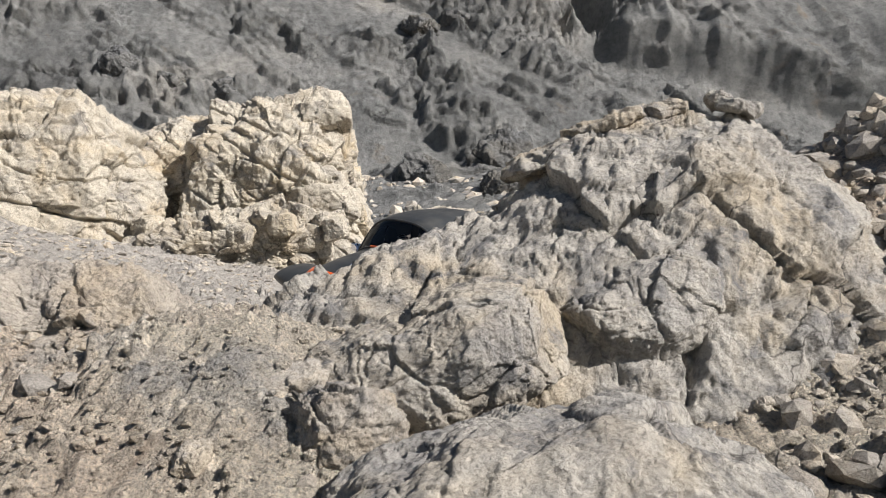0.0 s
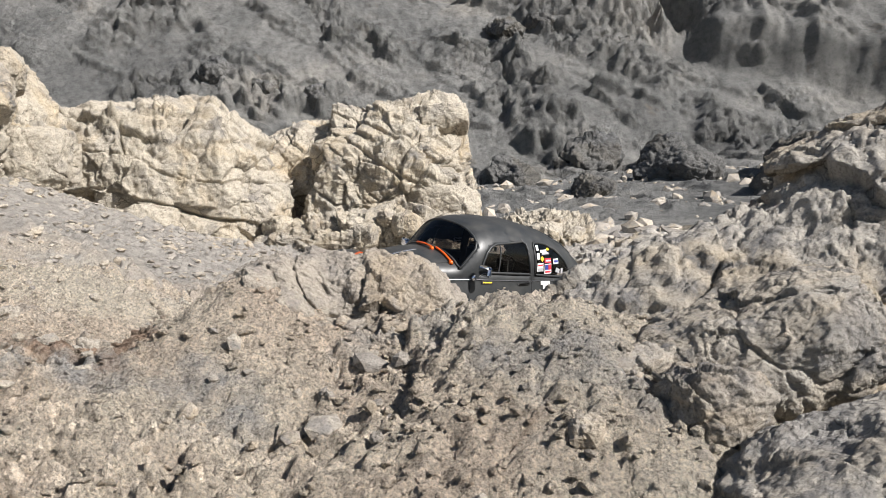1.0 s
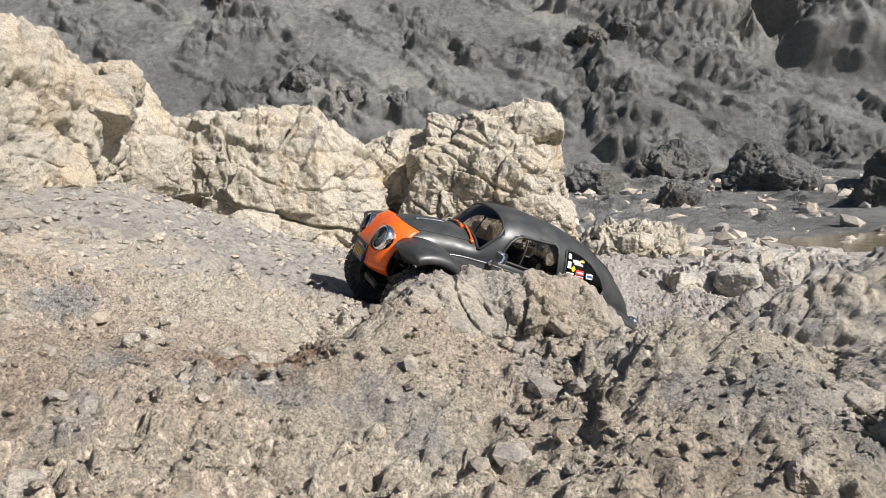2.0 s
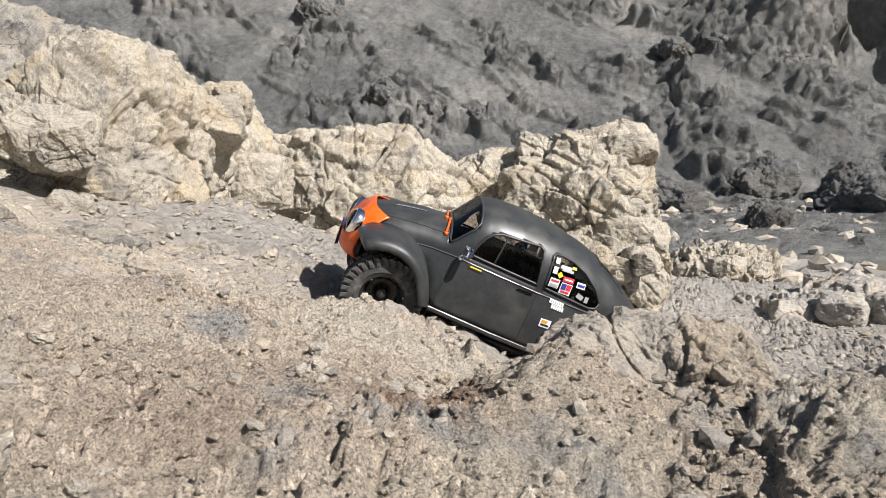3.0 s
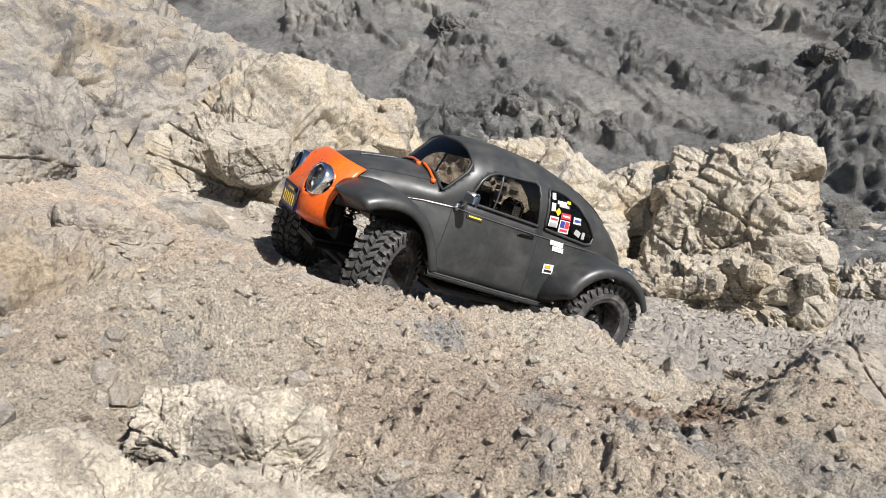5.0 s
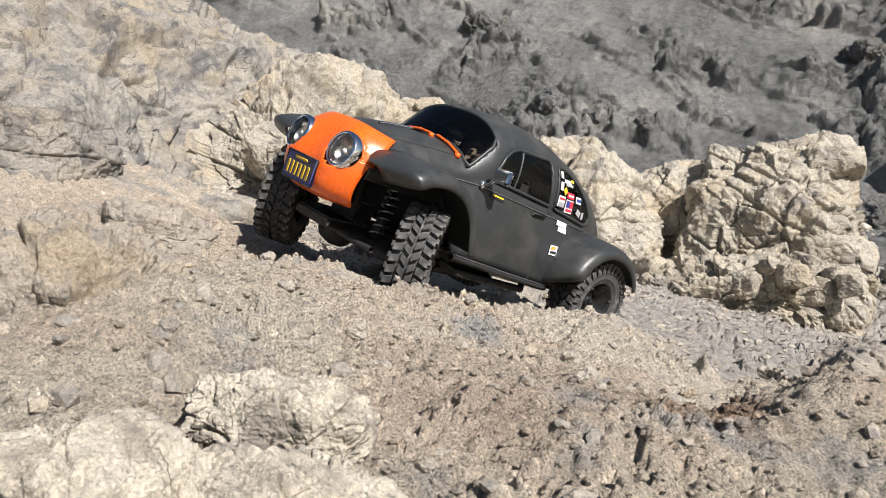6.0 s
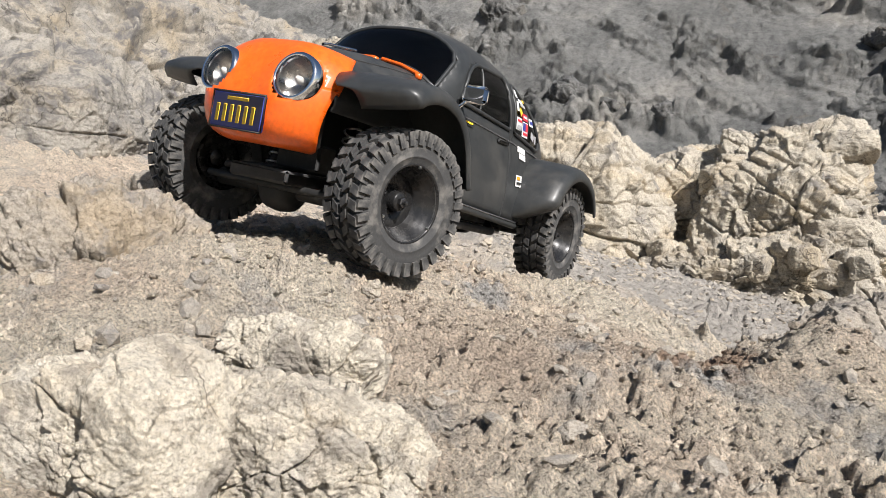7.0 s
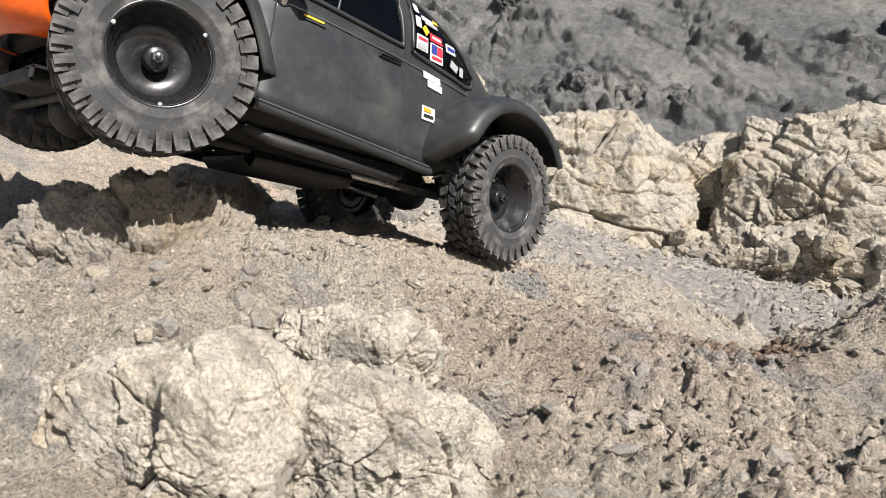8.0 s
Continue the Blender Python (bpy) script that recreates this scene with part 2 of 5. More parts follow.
def ground_height(x, y):
    z = ground_base(x, y)
    p = np.stack([x, y, 0 * x], 1)
    near = 1 - ramp(2.0, 5.0, np.abs(y) + np.abs(x))
    lumpy = ramp(-0.2, 0.3, fbm(p * 6, 3))
    bend = 0.012 * np.stack([fbm(p * 26, 2), fbm(p * 26 + 9, 2), 0 * x], 1)
    z = z + near * (0.014 * fbm(p * 8 + 3, 3) + 0.0045 * ridged(p * 17 + 9, 3) * (0.25 + lumpy))
    for size, step, lean in ((19, 0.0058, 0.0056), (52, 0.0038, 0.0042), (130, 0.0028, 0.0034)):
        f1, f2, k, c = cells((p + bend) * size + size, True)
        tilt = (((p + bend) * size + size - c) * UNIT[k]).sum(1)
        z = z + near * (0.2 + 0.8 * lumpy) * (step * (JIT[k][:, 0] ** 2 - 0.4) + lean * tilt - 0.6 * step * np.clip(1 - (f2 - f1) / 0.12, 0, 1))
    # crumbs: steep-sided clods half sunk in the dust
    for size, tall, share in ((33, 0.0085, 0.30), (75, 0.0055, 0.42), (170, 0.0026, 0.5)):
        f1, f2, k, c = cells((p + 0.7 * bend) * size + 3.3 * size, True)
        girth = 0.22 + 0.3 * JIT[k][:, 2]
        dome = np.sqrt(np.clip(1 - (f1 / girth) ** 2, 0, 1))
        z = z + near * tall * (0.4 + JIT[k][:, 0]) * dome * (JIT[k][:, 1] < share) * (0.12 + 0.88 * lumpy)
    return z + near * 0.0050 * fbm(p * 110, 4, 0.65)


def spaced(stretches, reach):
    """Grid lines: (from, to, step) stretches, then ever wider steps out to the reach."""
    line = np.concatenate([np.arange(a, b - 1e-9, s) for a, b, s in stretches] + [[stretches[-1][1]]])
    lo, hi, s = [], [], stretches[-1][2]
    v = line[-1]
    while v < reach[1]:
        s *= 1.22
        v += s
        hi.append(v)
    v, s = line[0], stretches[0][2]
    while v > reach[0]:
        s *= 1.22
        v -= s
        lo.append(v)
    return np.concatenate([lo[::-1], line, hi])


gx = spaced([(-1.45, -0.85, 0.008), (-0.85, -0.72, 0.004), (-0.72, 0.24, 0.0021), (0.24, 0.4, 0.004), (0.4, 0.8, 0.012)], (-300, 300))
gy = spaced([(-0.3, 0.0, 0.006), (0.0, 0.55, 0.0021), (0.55, 0.8, 0.0035), (0.8, 1.4, 0.007), (1.4, 3.0, 0.012)], (-300, 400))
X, Y = [a.ravel() for a in np.meshgrid(gx, gy)]
ground = new("ground", mesh_of("ground", np.stack([X, Y, ground_height(X, Y)], 1), sheet_faces(len(gx), len(gy)), SOIL))
tagged(ground, "dusty beige and grey rubble ground of a quarry bank", "ground", kind="structure")


def hill_height(x, y):
    v = 0.96 * y - 0.25 * x
    return 0.10 * np.maximum(v - 3.2, -1) + 0.9 * np.maximum(v - 7.4, 0) - 0.06


hx = np.concatenate([np.linspace(-32, -9, 130, endpoint=False), np.linspace(-9, 5, 390, endpoint=False), np.linspace(5, 16, 100)])
hy = np.concatenate([np.linspace(2.9, 6.8, 110, endpoint=False), np.linspace(6.8, 12.6, 290, endpoint=False), np.linspace(12.6, 19, 60)])
X, Y = [a.ravel() for a in np.meshgrid(hx, hy)]
P = np.stack([X, Y, hill_height(X, Y)], 1)
diag = np.stack([0.8 * X + 0.5 * Y, 1.4 * Y + 0.35 * X, 0 * X], 1)
rise = 0.4 * ramp(3.4, 4.6, 0.96 * Y - 0.25 * X) + 0.6 * ramp(5.8, 7.8, 0.96 * Y - 0.25 * X)
bend = 0.35 * np.stack([fbm(P * 1.3, 4), fbm(P * 1.3 + 9, 4), 0 * X], 1)
# bands of bare rock that break through the ash: x, y, half length, half depth, slant
BARE = [(-4.35, 8.75, 0.5, 0.3, 0.5), (-3.4, 8.0, 0.9, 0.22, 0.1), (-2.5, 8.05, 0.7, 0.2, 0.0), (-1.8, 9.2, 0.7, 0.28, -0.4), (-0.1, 9.05, 0.7, 0.3, -0.3), (1.3, 9.4, 0.8, 0.25, -0.2), (0.45, 8.2, 0.9, 0.32, -0.45), (1.1, 6.6, 1.0, 0.4, -0.3), (1.6, 10.4, 1.5, 0.6, 0.1), (-6.6, 9.4, 0.8, 0.3, 0.3), (-0.7, 10.3, 1.0, 0.25, -0.3), (0.2, 7.0, 0.6, 0.3, -0.3), (-9.5, 9.6, 1.2, 0.4, 0.2), (3.2, 8.4, 1.2, 0.5, -0.3), (3.4, 6.6, 1.1, 0.5, -0.3), (0.0, 5.3, 0.9, 0.45, -0.2), (0.7, 4.5, 0.8, 0.3, 0.0), (-0.8, 6.3, 0.8, 0.4, -0.2), (1.9, 5.2, 0.8, 0.4, -0.2)]
bare = -1.0 + 0 * X
for cx, cy, lx, ly, slant in BARE:
    dx, dy = X + bend[:, 0] - cx, Y + 0.6 * bend[:, 1] - cy
    bare = np.maximum(bare, 1 - np.sqrt((dx / lx) ** 2 + ((dy - slant * dx) / ly) ** 2))
rocky = ramp(-0.25, 0.35, bare + 0.9 * fbm(P * 1.5 + 11, 4))
rocky = np.maximum(rocky, 0.5 * ramp(0.16, 0.3, fbm(diag * (0.9, 1.9, 1) + 23, 4)))
lump = 0.20 * fbm(P * 0.35 + 2, 4) + 0.07 * fbm(P * 1.6, 4)
crag = 0.12 * rocky
for size, step, lean in ((1.7, 0.14, 0.13), (3.8, 0.10, 0.11), (8.5, 0.045, 0.05)):
    f1, f2, k, c = cells((P * (1, 1, 0) + 0.5 * bend) * size + size, True)
    tilt = (((P * (1, 1, 0) + 0.5 * bend) * size + size - c) * UNIT[k]).sum(1)
    crag = crag + (0.06 + 0.94 * rocky) * (step * (JIT[k][:, 0] - 0.45) + lean * tilt - 0.5 * step * np.clip(1 - (f2 - f1) / 0.12, 0, 1))
lump = lump + crag + (0.03 + 0.07 * rocky) * fbm(P * 7, 4, 0.66)
# the sheer face and dark recess high on the slope
face = ramp(0.6, 1.4, X) * ramp(9.9, 10.3, Y + 0.12 * X)
lump = lump + face * (0.35 + 0.16 * ridged(np.stack([X * 1.6, 0 * X, P[:, 2] * 0.3], 1), 3))
lump = lump - 1.1 * np.exp(-(((X - 2.2) / 0.4) ** 2 + ((Y - 10.4) / 0.5) ** 2))
P += (rise * lump)[:, None] * np.array((0.15, -0.66, 0.73))
hill = new("hillside", mesh_of("hillside", P, sheet_faces(len(hx), len(hy)), HILL))
tagged(hill, "dark grey ash hillside with broken ledges behind the bank", "hillside", kind="structure")


# ---- rocks ----
def ball_grid(n):
    a = np.tan(np.linspace(-np.pi / 4, np.pi / 4, n))
    u, v = [q.ravel() for q in np.meshgrid(a, a)]
    one = np.ones_like(u)
    sides = [np.stack(s, 1) for s in ((one, u, v), (-one, v, u), (v, one, u), (u, -one, v), (u, v, one), (v, u, -one))]
    f = sheet_faces(n, n)
    verts = np.concatenate(sides)
    faces = np.concatenate([f + i * n * n for i in range(6)])
    _, first, back = np.unique(np.round(verts * 1e5).astype(np.int64), axis=0, return_index=True, return_inverse=True)
    verts = verts[first]
    return verts / np.linalg.norm(verts, axis=1)[:, None], back.ravel()[faces]


BALLS = {}


def weathered(p, out, girth, seed, lump=0.12, facet=0.1, chunk=2.2, crack=0.05, bed=0.0, layers=5.0, grain=0.012, tilt=(0, 0, 1)):
    """Wears a surface: swells, broken planes, cracks, bedding ledges with open joints, and grain; sizes as shares of the girth."""
    q = p / girth + seed * 7.77
    warp = np.stack([fbm(q * 1.3, 3), fbm(q * 1.3 + 40, 3), fbm(q * 1.3 + 80, 3)], 1)
    w = q + 0.16 * warp
    move = lump * 1.6 * fbm(q * 0.8, 3)
    for size, share in ((chunk * 0.5, 1.0), (chunk * 1.3, 0.45), (chunk * 3.1, 0.2), (chunk * 7.5, 0.08)):
        f1, f2, k, c = cells(w * size)
        lean = ((w * size - c) * UNIT[k]).sum(1)
        move += facet * share * (0.95 * lean + 0.8 * (JIT[k][:, 0] - 0.5))
        move -= crack * share * np.clip(1 - (f2 - f1) / 0.05, 0, 1) * (JIT[k][:, 1] > 0.5)
    if bed:
        h = (q * np.array(Vector(tilt).normalized())).sum(1) * layers + 0.55 * fbm(q * 0.9 + 5, 3)
        k = np.floor(h).astype(np.int64)
        s = h - k
        gate = ramp(-0.15, 0.2, fbm(q * 1.7 + 60, 3))
        move += bed * (0.35 + 0.65 * gate) * (JIT[k & 4095][:, 2] - 0.5)
        move -= bed * gate * np.clip(1 - np.minimum(s, 1 - s) / 0.06, 0, 1)
    move += grain * (fbm(q * 5, 5, 0.62) * 2.2 + 0.3 * ridged(q * 3 + 3, 2))
    return p + out * (move * girth)[:, None]


def rock_shape(half, n, seed, hide=None, box=2.6, planes=22, taper=0.0, **wear):
    """A block: rounded box cut by chipped planes, then weathered."""
    if n not in BALLS:
        BALLS[n] = ball_grid(n)
    d, faces = BALLS[n]
    half = np.array(half, float)
    girth = float(half.prod() ** (1 / 3))
    p = d / (np.abs(d) ** box).sum(1)[:, None] ** (1 / box) * half
    out = d / half
    out /= np.linalg.norm(out, axis=1)[:, None]
    if hide is not None:
        faces = faces[~hide(p)[faces].all(1)]
        used, back = np.unique(faces, return_inverse=True)
        d, p, faces = d[used], p[used], back.reshape(faces.shape)
        out = out[used]
    cut = np.random.default_rng(seed + 500)
    normals = cut.normal(size=(planes, 3))
    normals /= np.linalg.norm(normals, axis=1)[:, None]
    reach = (np.abs(normals * half) ** (box / (box - 1))).sum(1) ** ((box - 1) / box) * cut.uniform(0.72, 0.98, planes)
    over = (p @ normals.T) / reach
    p = p / np.maximum(1.0, over.max(1))[:, None]
    if taper:
        p[:, 2] *= 1 + taper * p[:, 0] / half[0]
    return weathered(p, out, girth, seed, **wear), faces


def ridge_shape(stations, nu, na, power, girth, seed, **wear):
    """A long ridge: stations (x, y, base, half width, height) along its spine, each an arched section, then weathered."""
    st = np.array(stations, float)
    k = np.linspace(0, len(st) - 1, nu)
    st = np.stack([np.interp(k, np.arange(len(st)), st[:, i]) for i in range(5)], 1)
    soft = max(3, nu // 14) | 1
    st = np.stack([np.convolve(np.pad(st[:, i], soft // 2, mode="edge"), np.ones(soft) / soft, "valid") for i in range(5)], 1)
    a = np.linspace(radians(-12), radians(192), na)
    c, sn = np.cos(a), np.sin(a)
    r = (np.abs(c) ** power + np.abs(sn) ** power) ** (-1 / power)
    p = np.stack([st[:, :1] + 0 * a, st[:, 1:2] - st[:, 3:4] * r * c, st[:, 2:3] + st[:, 4:5] * r * sn], -1)
    du, da = np.gradient(p, axis=0), np.gradient(p, axis=1)
    out = np.cross(du, da)
    out /= np.linalg.norm(out, axis=2)[..., None] + 1e-12
    if out[nu // 2, na // 2, 2] < 0:
        out = -out
    return weathered(p.reshape(-1, 3), out.reshape(-1, 3), girth, seed, **wear), sheet_faces(na, nu)


def rock(name, at, half, turn, seed, mat, label, n=60, category="rock", group="", buried=0.02, **shape):
    m = np.array(pose(*at, *turn))

    def hide(p):
        w = p @ m[:3, :3].T + m[:3, 3]
        return w[:, 2] < ground_base(w[:, 0], w[:, 1]) - buried - 0.02 - 0.25 * min(half)

    v, f = rock_shape(half, n, seed, hide, **shape)
    ob = new(name, mesh_of(name, v, f, mat))
    ob.matrix_world = pose(*at, *turn)
    return tagged(ob, label, category, group)


def blocks_on(thing, rows, mat, seed):
    """Broken blocks that stand out of a rock: x, y, z, size, turn."""
    for i, (x, y, z, size, turn) in enumerate(rows):
        r = np.random.default_rng(seed + i)
        v, f = rock_shape(size * r.uniform(0.7, 1.2, 3) * (1.2, 1, 0.85), 40, seed + i, box=5.0, planes=12, lump=0.08, facet=0.12, chunk=1.8, crack=0.06, grain=0.02)
        ob = new("block", mesh_of("block", v, f, mat))
        ob.parent = thing
        ob.matrix_parent_inverse = thing.matrix_basis.inverted()
        ob.matrix_basis = pose(x, y, z, *r.uniform(-18, 18, 2), turn)


NEAR = dict(planes=12, lump=0.12, facet=0.07, chunk=1.8, crack=0.04, grain=0.016)
WORN = dict(planes=16, box=3.2, lump=0.2, facet=0.16, chunk=1.7, crack=0.09, grain=0.026, bed=0.03, layers=2.5, tilt=(0.5, 0.3, 0.8))
EARTHY = dict(planes=10, lump=0.2, facet=0.13, chunk=2.6, crack=0.06, grain=0.045)
FAR = dict(box=4.0, lump=0.10, facet=0.13, chunk=2.4, crack=0.06, grain=0.02, planes=24)
boulder = [(-0.125, 0.345, 0.100, 0.030, 0.030), (-0.102, 0.352, 0.100, 0.048, 0.060), (-0.066, 0.366, 0.100, 0.066, 0.085), (-0.01, 0.383, 0.100, 0.086, 0.110), (0.037, 0.392, 0.100, 0.100, 0.122), (0.078, 0.397, 0.100, 0.106, 0.143), (0.118, 0.400, 0.100, 0.110, 0.155), (0.160, 0.402, 0.100, 0.108, 0.158), (0.195, 0.405, 0.100, 0.100, 0.143), (0.225, 0.410, 0.100, 0.085, 0.105), (0.255, 0.415, 0.100, 0.050, 0.060), (0.28, 0.42, 0.100, 0.03, 0.02)]
tagged(new("split_boulder", mesh_of("split_boulder", *ridge_shape(boulder, 380, 250, 1.55, 0.07, 1, lump=0.05, facet=0.085, chunk=1.5, crack=0.08, bed=0.07, layers=4.5, grain=0.028, tilt=(-0.40, -0.30, 0.85)), GREYROCK)), "long split grey and cream boulder ridge lying on the bank", "rock")
for x, y, z, sx, sy, sz, ry, rz, seed in ((0.070, 0.405, 0.240, 0.030, 0.022, 0.004, -22, 5, 31), (0.103, 0.408, 0.254, 0.028, 0.02, 0.0042, -14, -12, 41), (0.130, 0.405, 0.2595, 0.016, 0.014, 0.004, -6, 20, 42), (0.170, 0.398, 0.258, 0.013, 0.009, 0.0032, 16, 10, 43), (0.162, 0.402, 0.2625, 0.006, 0.005, 0.005, 30, 40, 44)):
    rock("rock_plate", (x, y, z), (sx, sy, sz), (4, ry, rz), seed, GREYROCK, "thin grey plate of rock lying on the boulder", 44, buried=1, box=4.5, lump=0.2, facet=0.14, chunk=1.6, crack=0.04, grain=0.03, planes=16)
rock("boulder_lobe", (0.000, 0.298, 0.156), (0.060, 0.036, 0.026), (4, -16, -8), 2, GREYROCK, "rounded cream lobe broken off the split boulder", 130, **{**NEAR, "bed": 0.03, "layers": 2.0, "tilt": (-0.3, 0.3, 0.9)})
rock("boulder_lobe", (0.092, 0.330, 0.166), (0.040, 0.030, 0.024), (0, -14, 6), 22, GREYROCK, "smaller cream lobe beside a dark crack in the boulder", 100, **NEAR)
rock("rock_slab", (0.028, 0.212, 0.115), (0.078, 0.043, 0.043), (0, -4, 10), 3, GREYROCK, "low weathered beige slab bedded in the soil", 130, **NEAR)
rock("humped_rock", (-0.181, 0.372, 0.152), (0.080, 0.046, 0.050), (0, 2, -10), 4, DUSTROCK, "humped dusty rock standing out of the soil", 140, **{**EARTHY, "planes": 14, "grain": 0.03, "facet": 0.1})
rock("grey_stone", (-0.031, 0.252, 0.147), (0.021, 0.018, 0.018), (10, 20, 30), 5, STONE, "rough grey stone beside the slab", 56, facet=0.14, grain=0.03)
rock("flat_stone", (-0.053, 0.275, 0.158), (0.016, 0.011, 0.008), (5, -8, 20), 6, STONE, "flat pale stone on the soil", 40, box=4)
rock("flat_stone", (-0.075, 0.262, 0.152), (0.013, 0.010, 0.006), (5, 8, -30), 26, STONE, "flat pale stone on the soil", 40, box=4)
rock("flat_stone", (-0.098, 0.275, 0.153), (0.014, 0.011, 0.006), (0, 14, 10), 45, STONE, "flat pale stone on the soil", 40, box=4)
rock("grey_lump", (-0.178, 0.318, 0.145), (0.028, 0.02, 0.018), (0, 0, 15), 7, DUSTROCK, "grey lump of cracked rock in the soil", 76, facet=0.12, bed=0.06, layers=3)
rock("pale_rock", (-0.464, 0.058, 0.158), (0.048, 0.042, 0.046), (0, 8, 20), 8, CREAM, "smooth pale cream rock bedded in the bank", 150, **WORN)
rock("pale_rock", (-0.398, 0.100, 0.156), (0.050, 0.025, 0.036), (0, 10, 46), 9, CREAM, "smooth pale cream rock beside a dark crevice", 150, **WORN)
rock("pale_rock", (-0.450, 0.146, 0.180), (0.044, 0.024, 0.030), (0, 6, 24), 10, CREAM, "small pale cream rock on the bank", 120, **WORN)
rock("grey_mound", (-0.655, 0.175, 0.205), (0.085, 0.07, 0.072), (0, 10, 10), 11, DUSTROCK, "rough grey-brown outcrop of earthy rock on the bank", 160, **EARTHY)
rock("soil_hump", (-0.225, 0.335, 0.135), (0.046, 0.034, 0.032), (0, 4, 10), 46, DUSTROCK, "crumbling hump of dry earth on the bank", 120, **EARTHY)
rock("crest_stone", (-0.452, 0.6, 0.155), (0.042, 0.028, 0.030), (0, 8, 10), 12, DUSTROCK, "flat-topped pale stone on the crest of the bank", 90, box=3.5, facet=0.1)
rock("crest_stone", (-0.528, 0.45, 0.180), (0.032, 0.028, 0.026), (0, 0, 40), 27, DUSTROCK, "rounded dusty stone on the crest of the bank", 80, **NEAR)
rock("crest_stone", (-0.60, 0.40, 0.21), (0.034, 0.026, 0.028), (0, 0, -20), 28, DUSTROCK, "rounded dusty stone on the crest of the bank", 80, **NEAR)
rock("bank_stone", (-0.523, 0.302, 0.203), (0.016, 0.012, 0.012), (0, 0, 10), 29, DUSTROCK, "small worn stone in the wheel track", 50, facet=0.12)

ridge_rock = rock("pale_outcrop", (-1.01, 1.80, 0.235), (0.33, 0.24, 0.245), (-10, 10, 10), 13, PALE, "cream limestone ridge with cracked ledges", 165, bed=0.09, layers=4, tilt=(0.15, -0.45, 1), **{**FAR, "planes": 14})
block_rock = rock("pale_outcrop", (-0.405, 1.99, 0.22), (0.21, 0.24, 0.245), (-6, -3, 0), 14, PALE, "blocky cream limestone outcrop with a deep crack", 165, bed=0.06, layers=3.5, tilt=(0.6, 0.3, 0.7), **{**FAR, "planes": 7, "box": 6.0})
rock("pale_outcrop", (-0.70, 2.0, 0.25), (0.2, 0.16, 0.18), (0, 0, 0), 15, PALE, "low saddle of cream limestone between the outcrops", 120, **FAR)
foot_rock = rock("broken_foot", (-0.47, 1.70, 0.09), (0.22, 0.13, 0.10), (-20, 0, 6), 23, PALE, "crumbled cream rock at the foot of the outcrop", 130, lump=0.15, facet=0.2, chunk=3.5, crack=0.1)
cliff_rock = rock("pale_cliff", (-1.22, 1.20, 0.32), (0.19, 0.37, 0.265), (0, 8, 8), 16, PALE, "craggy cream limestone cliff with sheer broken face", 165, bed=0.07, layers=4, tilt=(0.3, 0.3, 1), **{**FAR, "box": 5.0})
rock("pale_cliff", (-1.25, 1.52, 0.32), (0.15, 0.14, 0.27), (0, 3, 0), 24, PALE, "end pillar of the cream limestone cliff", 110, **{**FAR, "box": 6.0, "planes": 9})
rock("pale_cliff", (-1.62, 0.95, 0.46), (0.36, 0.42, 0.28), (0, 10, -10), 17, LEDGE, "upper tier of weathered grey and cream limestone", 150, bed=0.12, layers=6, tilt=(0.3, -0.4, 1), **FAR)
rock("grey_ledge", (-1.36, 0.50, 0.33), (0.30, 0.30, 0.20), (0, 16, -8), 25, LEDGE, "weathered grey ledges rising beside the cliff", 150, box=3, lump=0.14, facet=0.12, chunk=2.5, crack=0.06, bed=0.13, layers=7, grain=0.022, tilt=(0.4, -0.3, 1))
blocks_on(block_rock, [(-0.268, 1.93, 0.415, 0.062, 6), (-0.26, 1.815, 0.20, 0.06, 0), (-0.52, 1.83, 0.33, 0.06, -12), (-0.33, 1.835, 0.28, 0.05, 20)], PALE, 200)
blocks_on(ridge_rock, [(-1.12, 1.68, 0.40, 0.06, 10), (-0.98, 1.63, 0.30, 0.07, 20), (-0.84, 1.64, 0.33, 0.05, -10), (-0.90, 1.60, 0.19, 0.06, 35), (-1.08, 1.59, 0.20, 0.05, -20)], PALE, 220)
r = np.random.default_rng(77)
blocks_on(foot_rock, [(x, 1.62 + 0.12 * r.random() - 0.1 * (x + 0.47) ** 2, 0.09 + 0.11 * r.random(), r.uniform(0.016, 0.036), r.uniform(0, 90)) for x in np.linspace(-0.68, -0.22, 22)], PALE, 240)
blocks_on(cliff_rock, [(-1.03, 1.38, 0.36, 0.06, 10), (-1.04, 1.22, 0.46, 0.07, 30), (-1.03, 1.10, 0.33, 0.05, -10), (-1.05, 1.32, 0.52, 0.05, 0), (-1.02, 1.26, 0.27, 0.045, 20)], PALE, 280)
rock("cliff_boulder", (-1.05, 0.86, 0.40), (0.075, 0.055, 0.05), (0, 8, 10), 18, PALE, "pale boulder stuck in the slope below the cliff", 90, facet=0.1)
rock("slope_stone", (-0.985, 0.81, 0.30), (0.03, 0.028, 0.02), (0, 20, 10), 19, PALE, "angular pale stone on the gravel slope", 50, box=4)
rock("slope_boulder", (-1.05, 0.40, 0.36), (0.10, 0.09, 0.085), (0, 10, 20), 30, LEDGE, "weathered boulder with grey streaks on the slope", 110, **{**NEAR, "bed": 0.05})
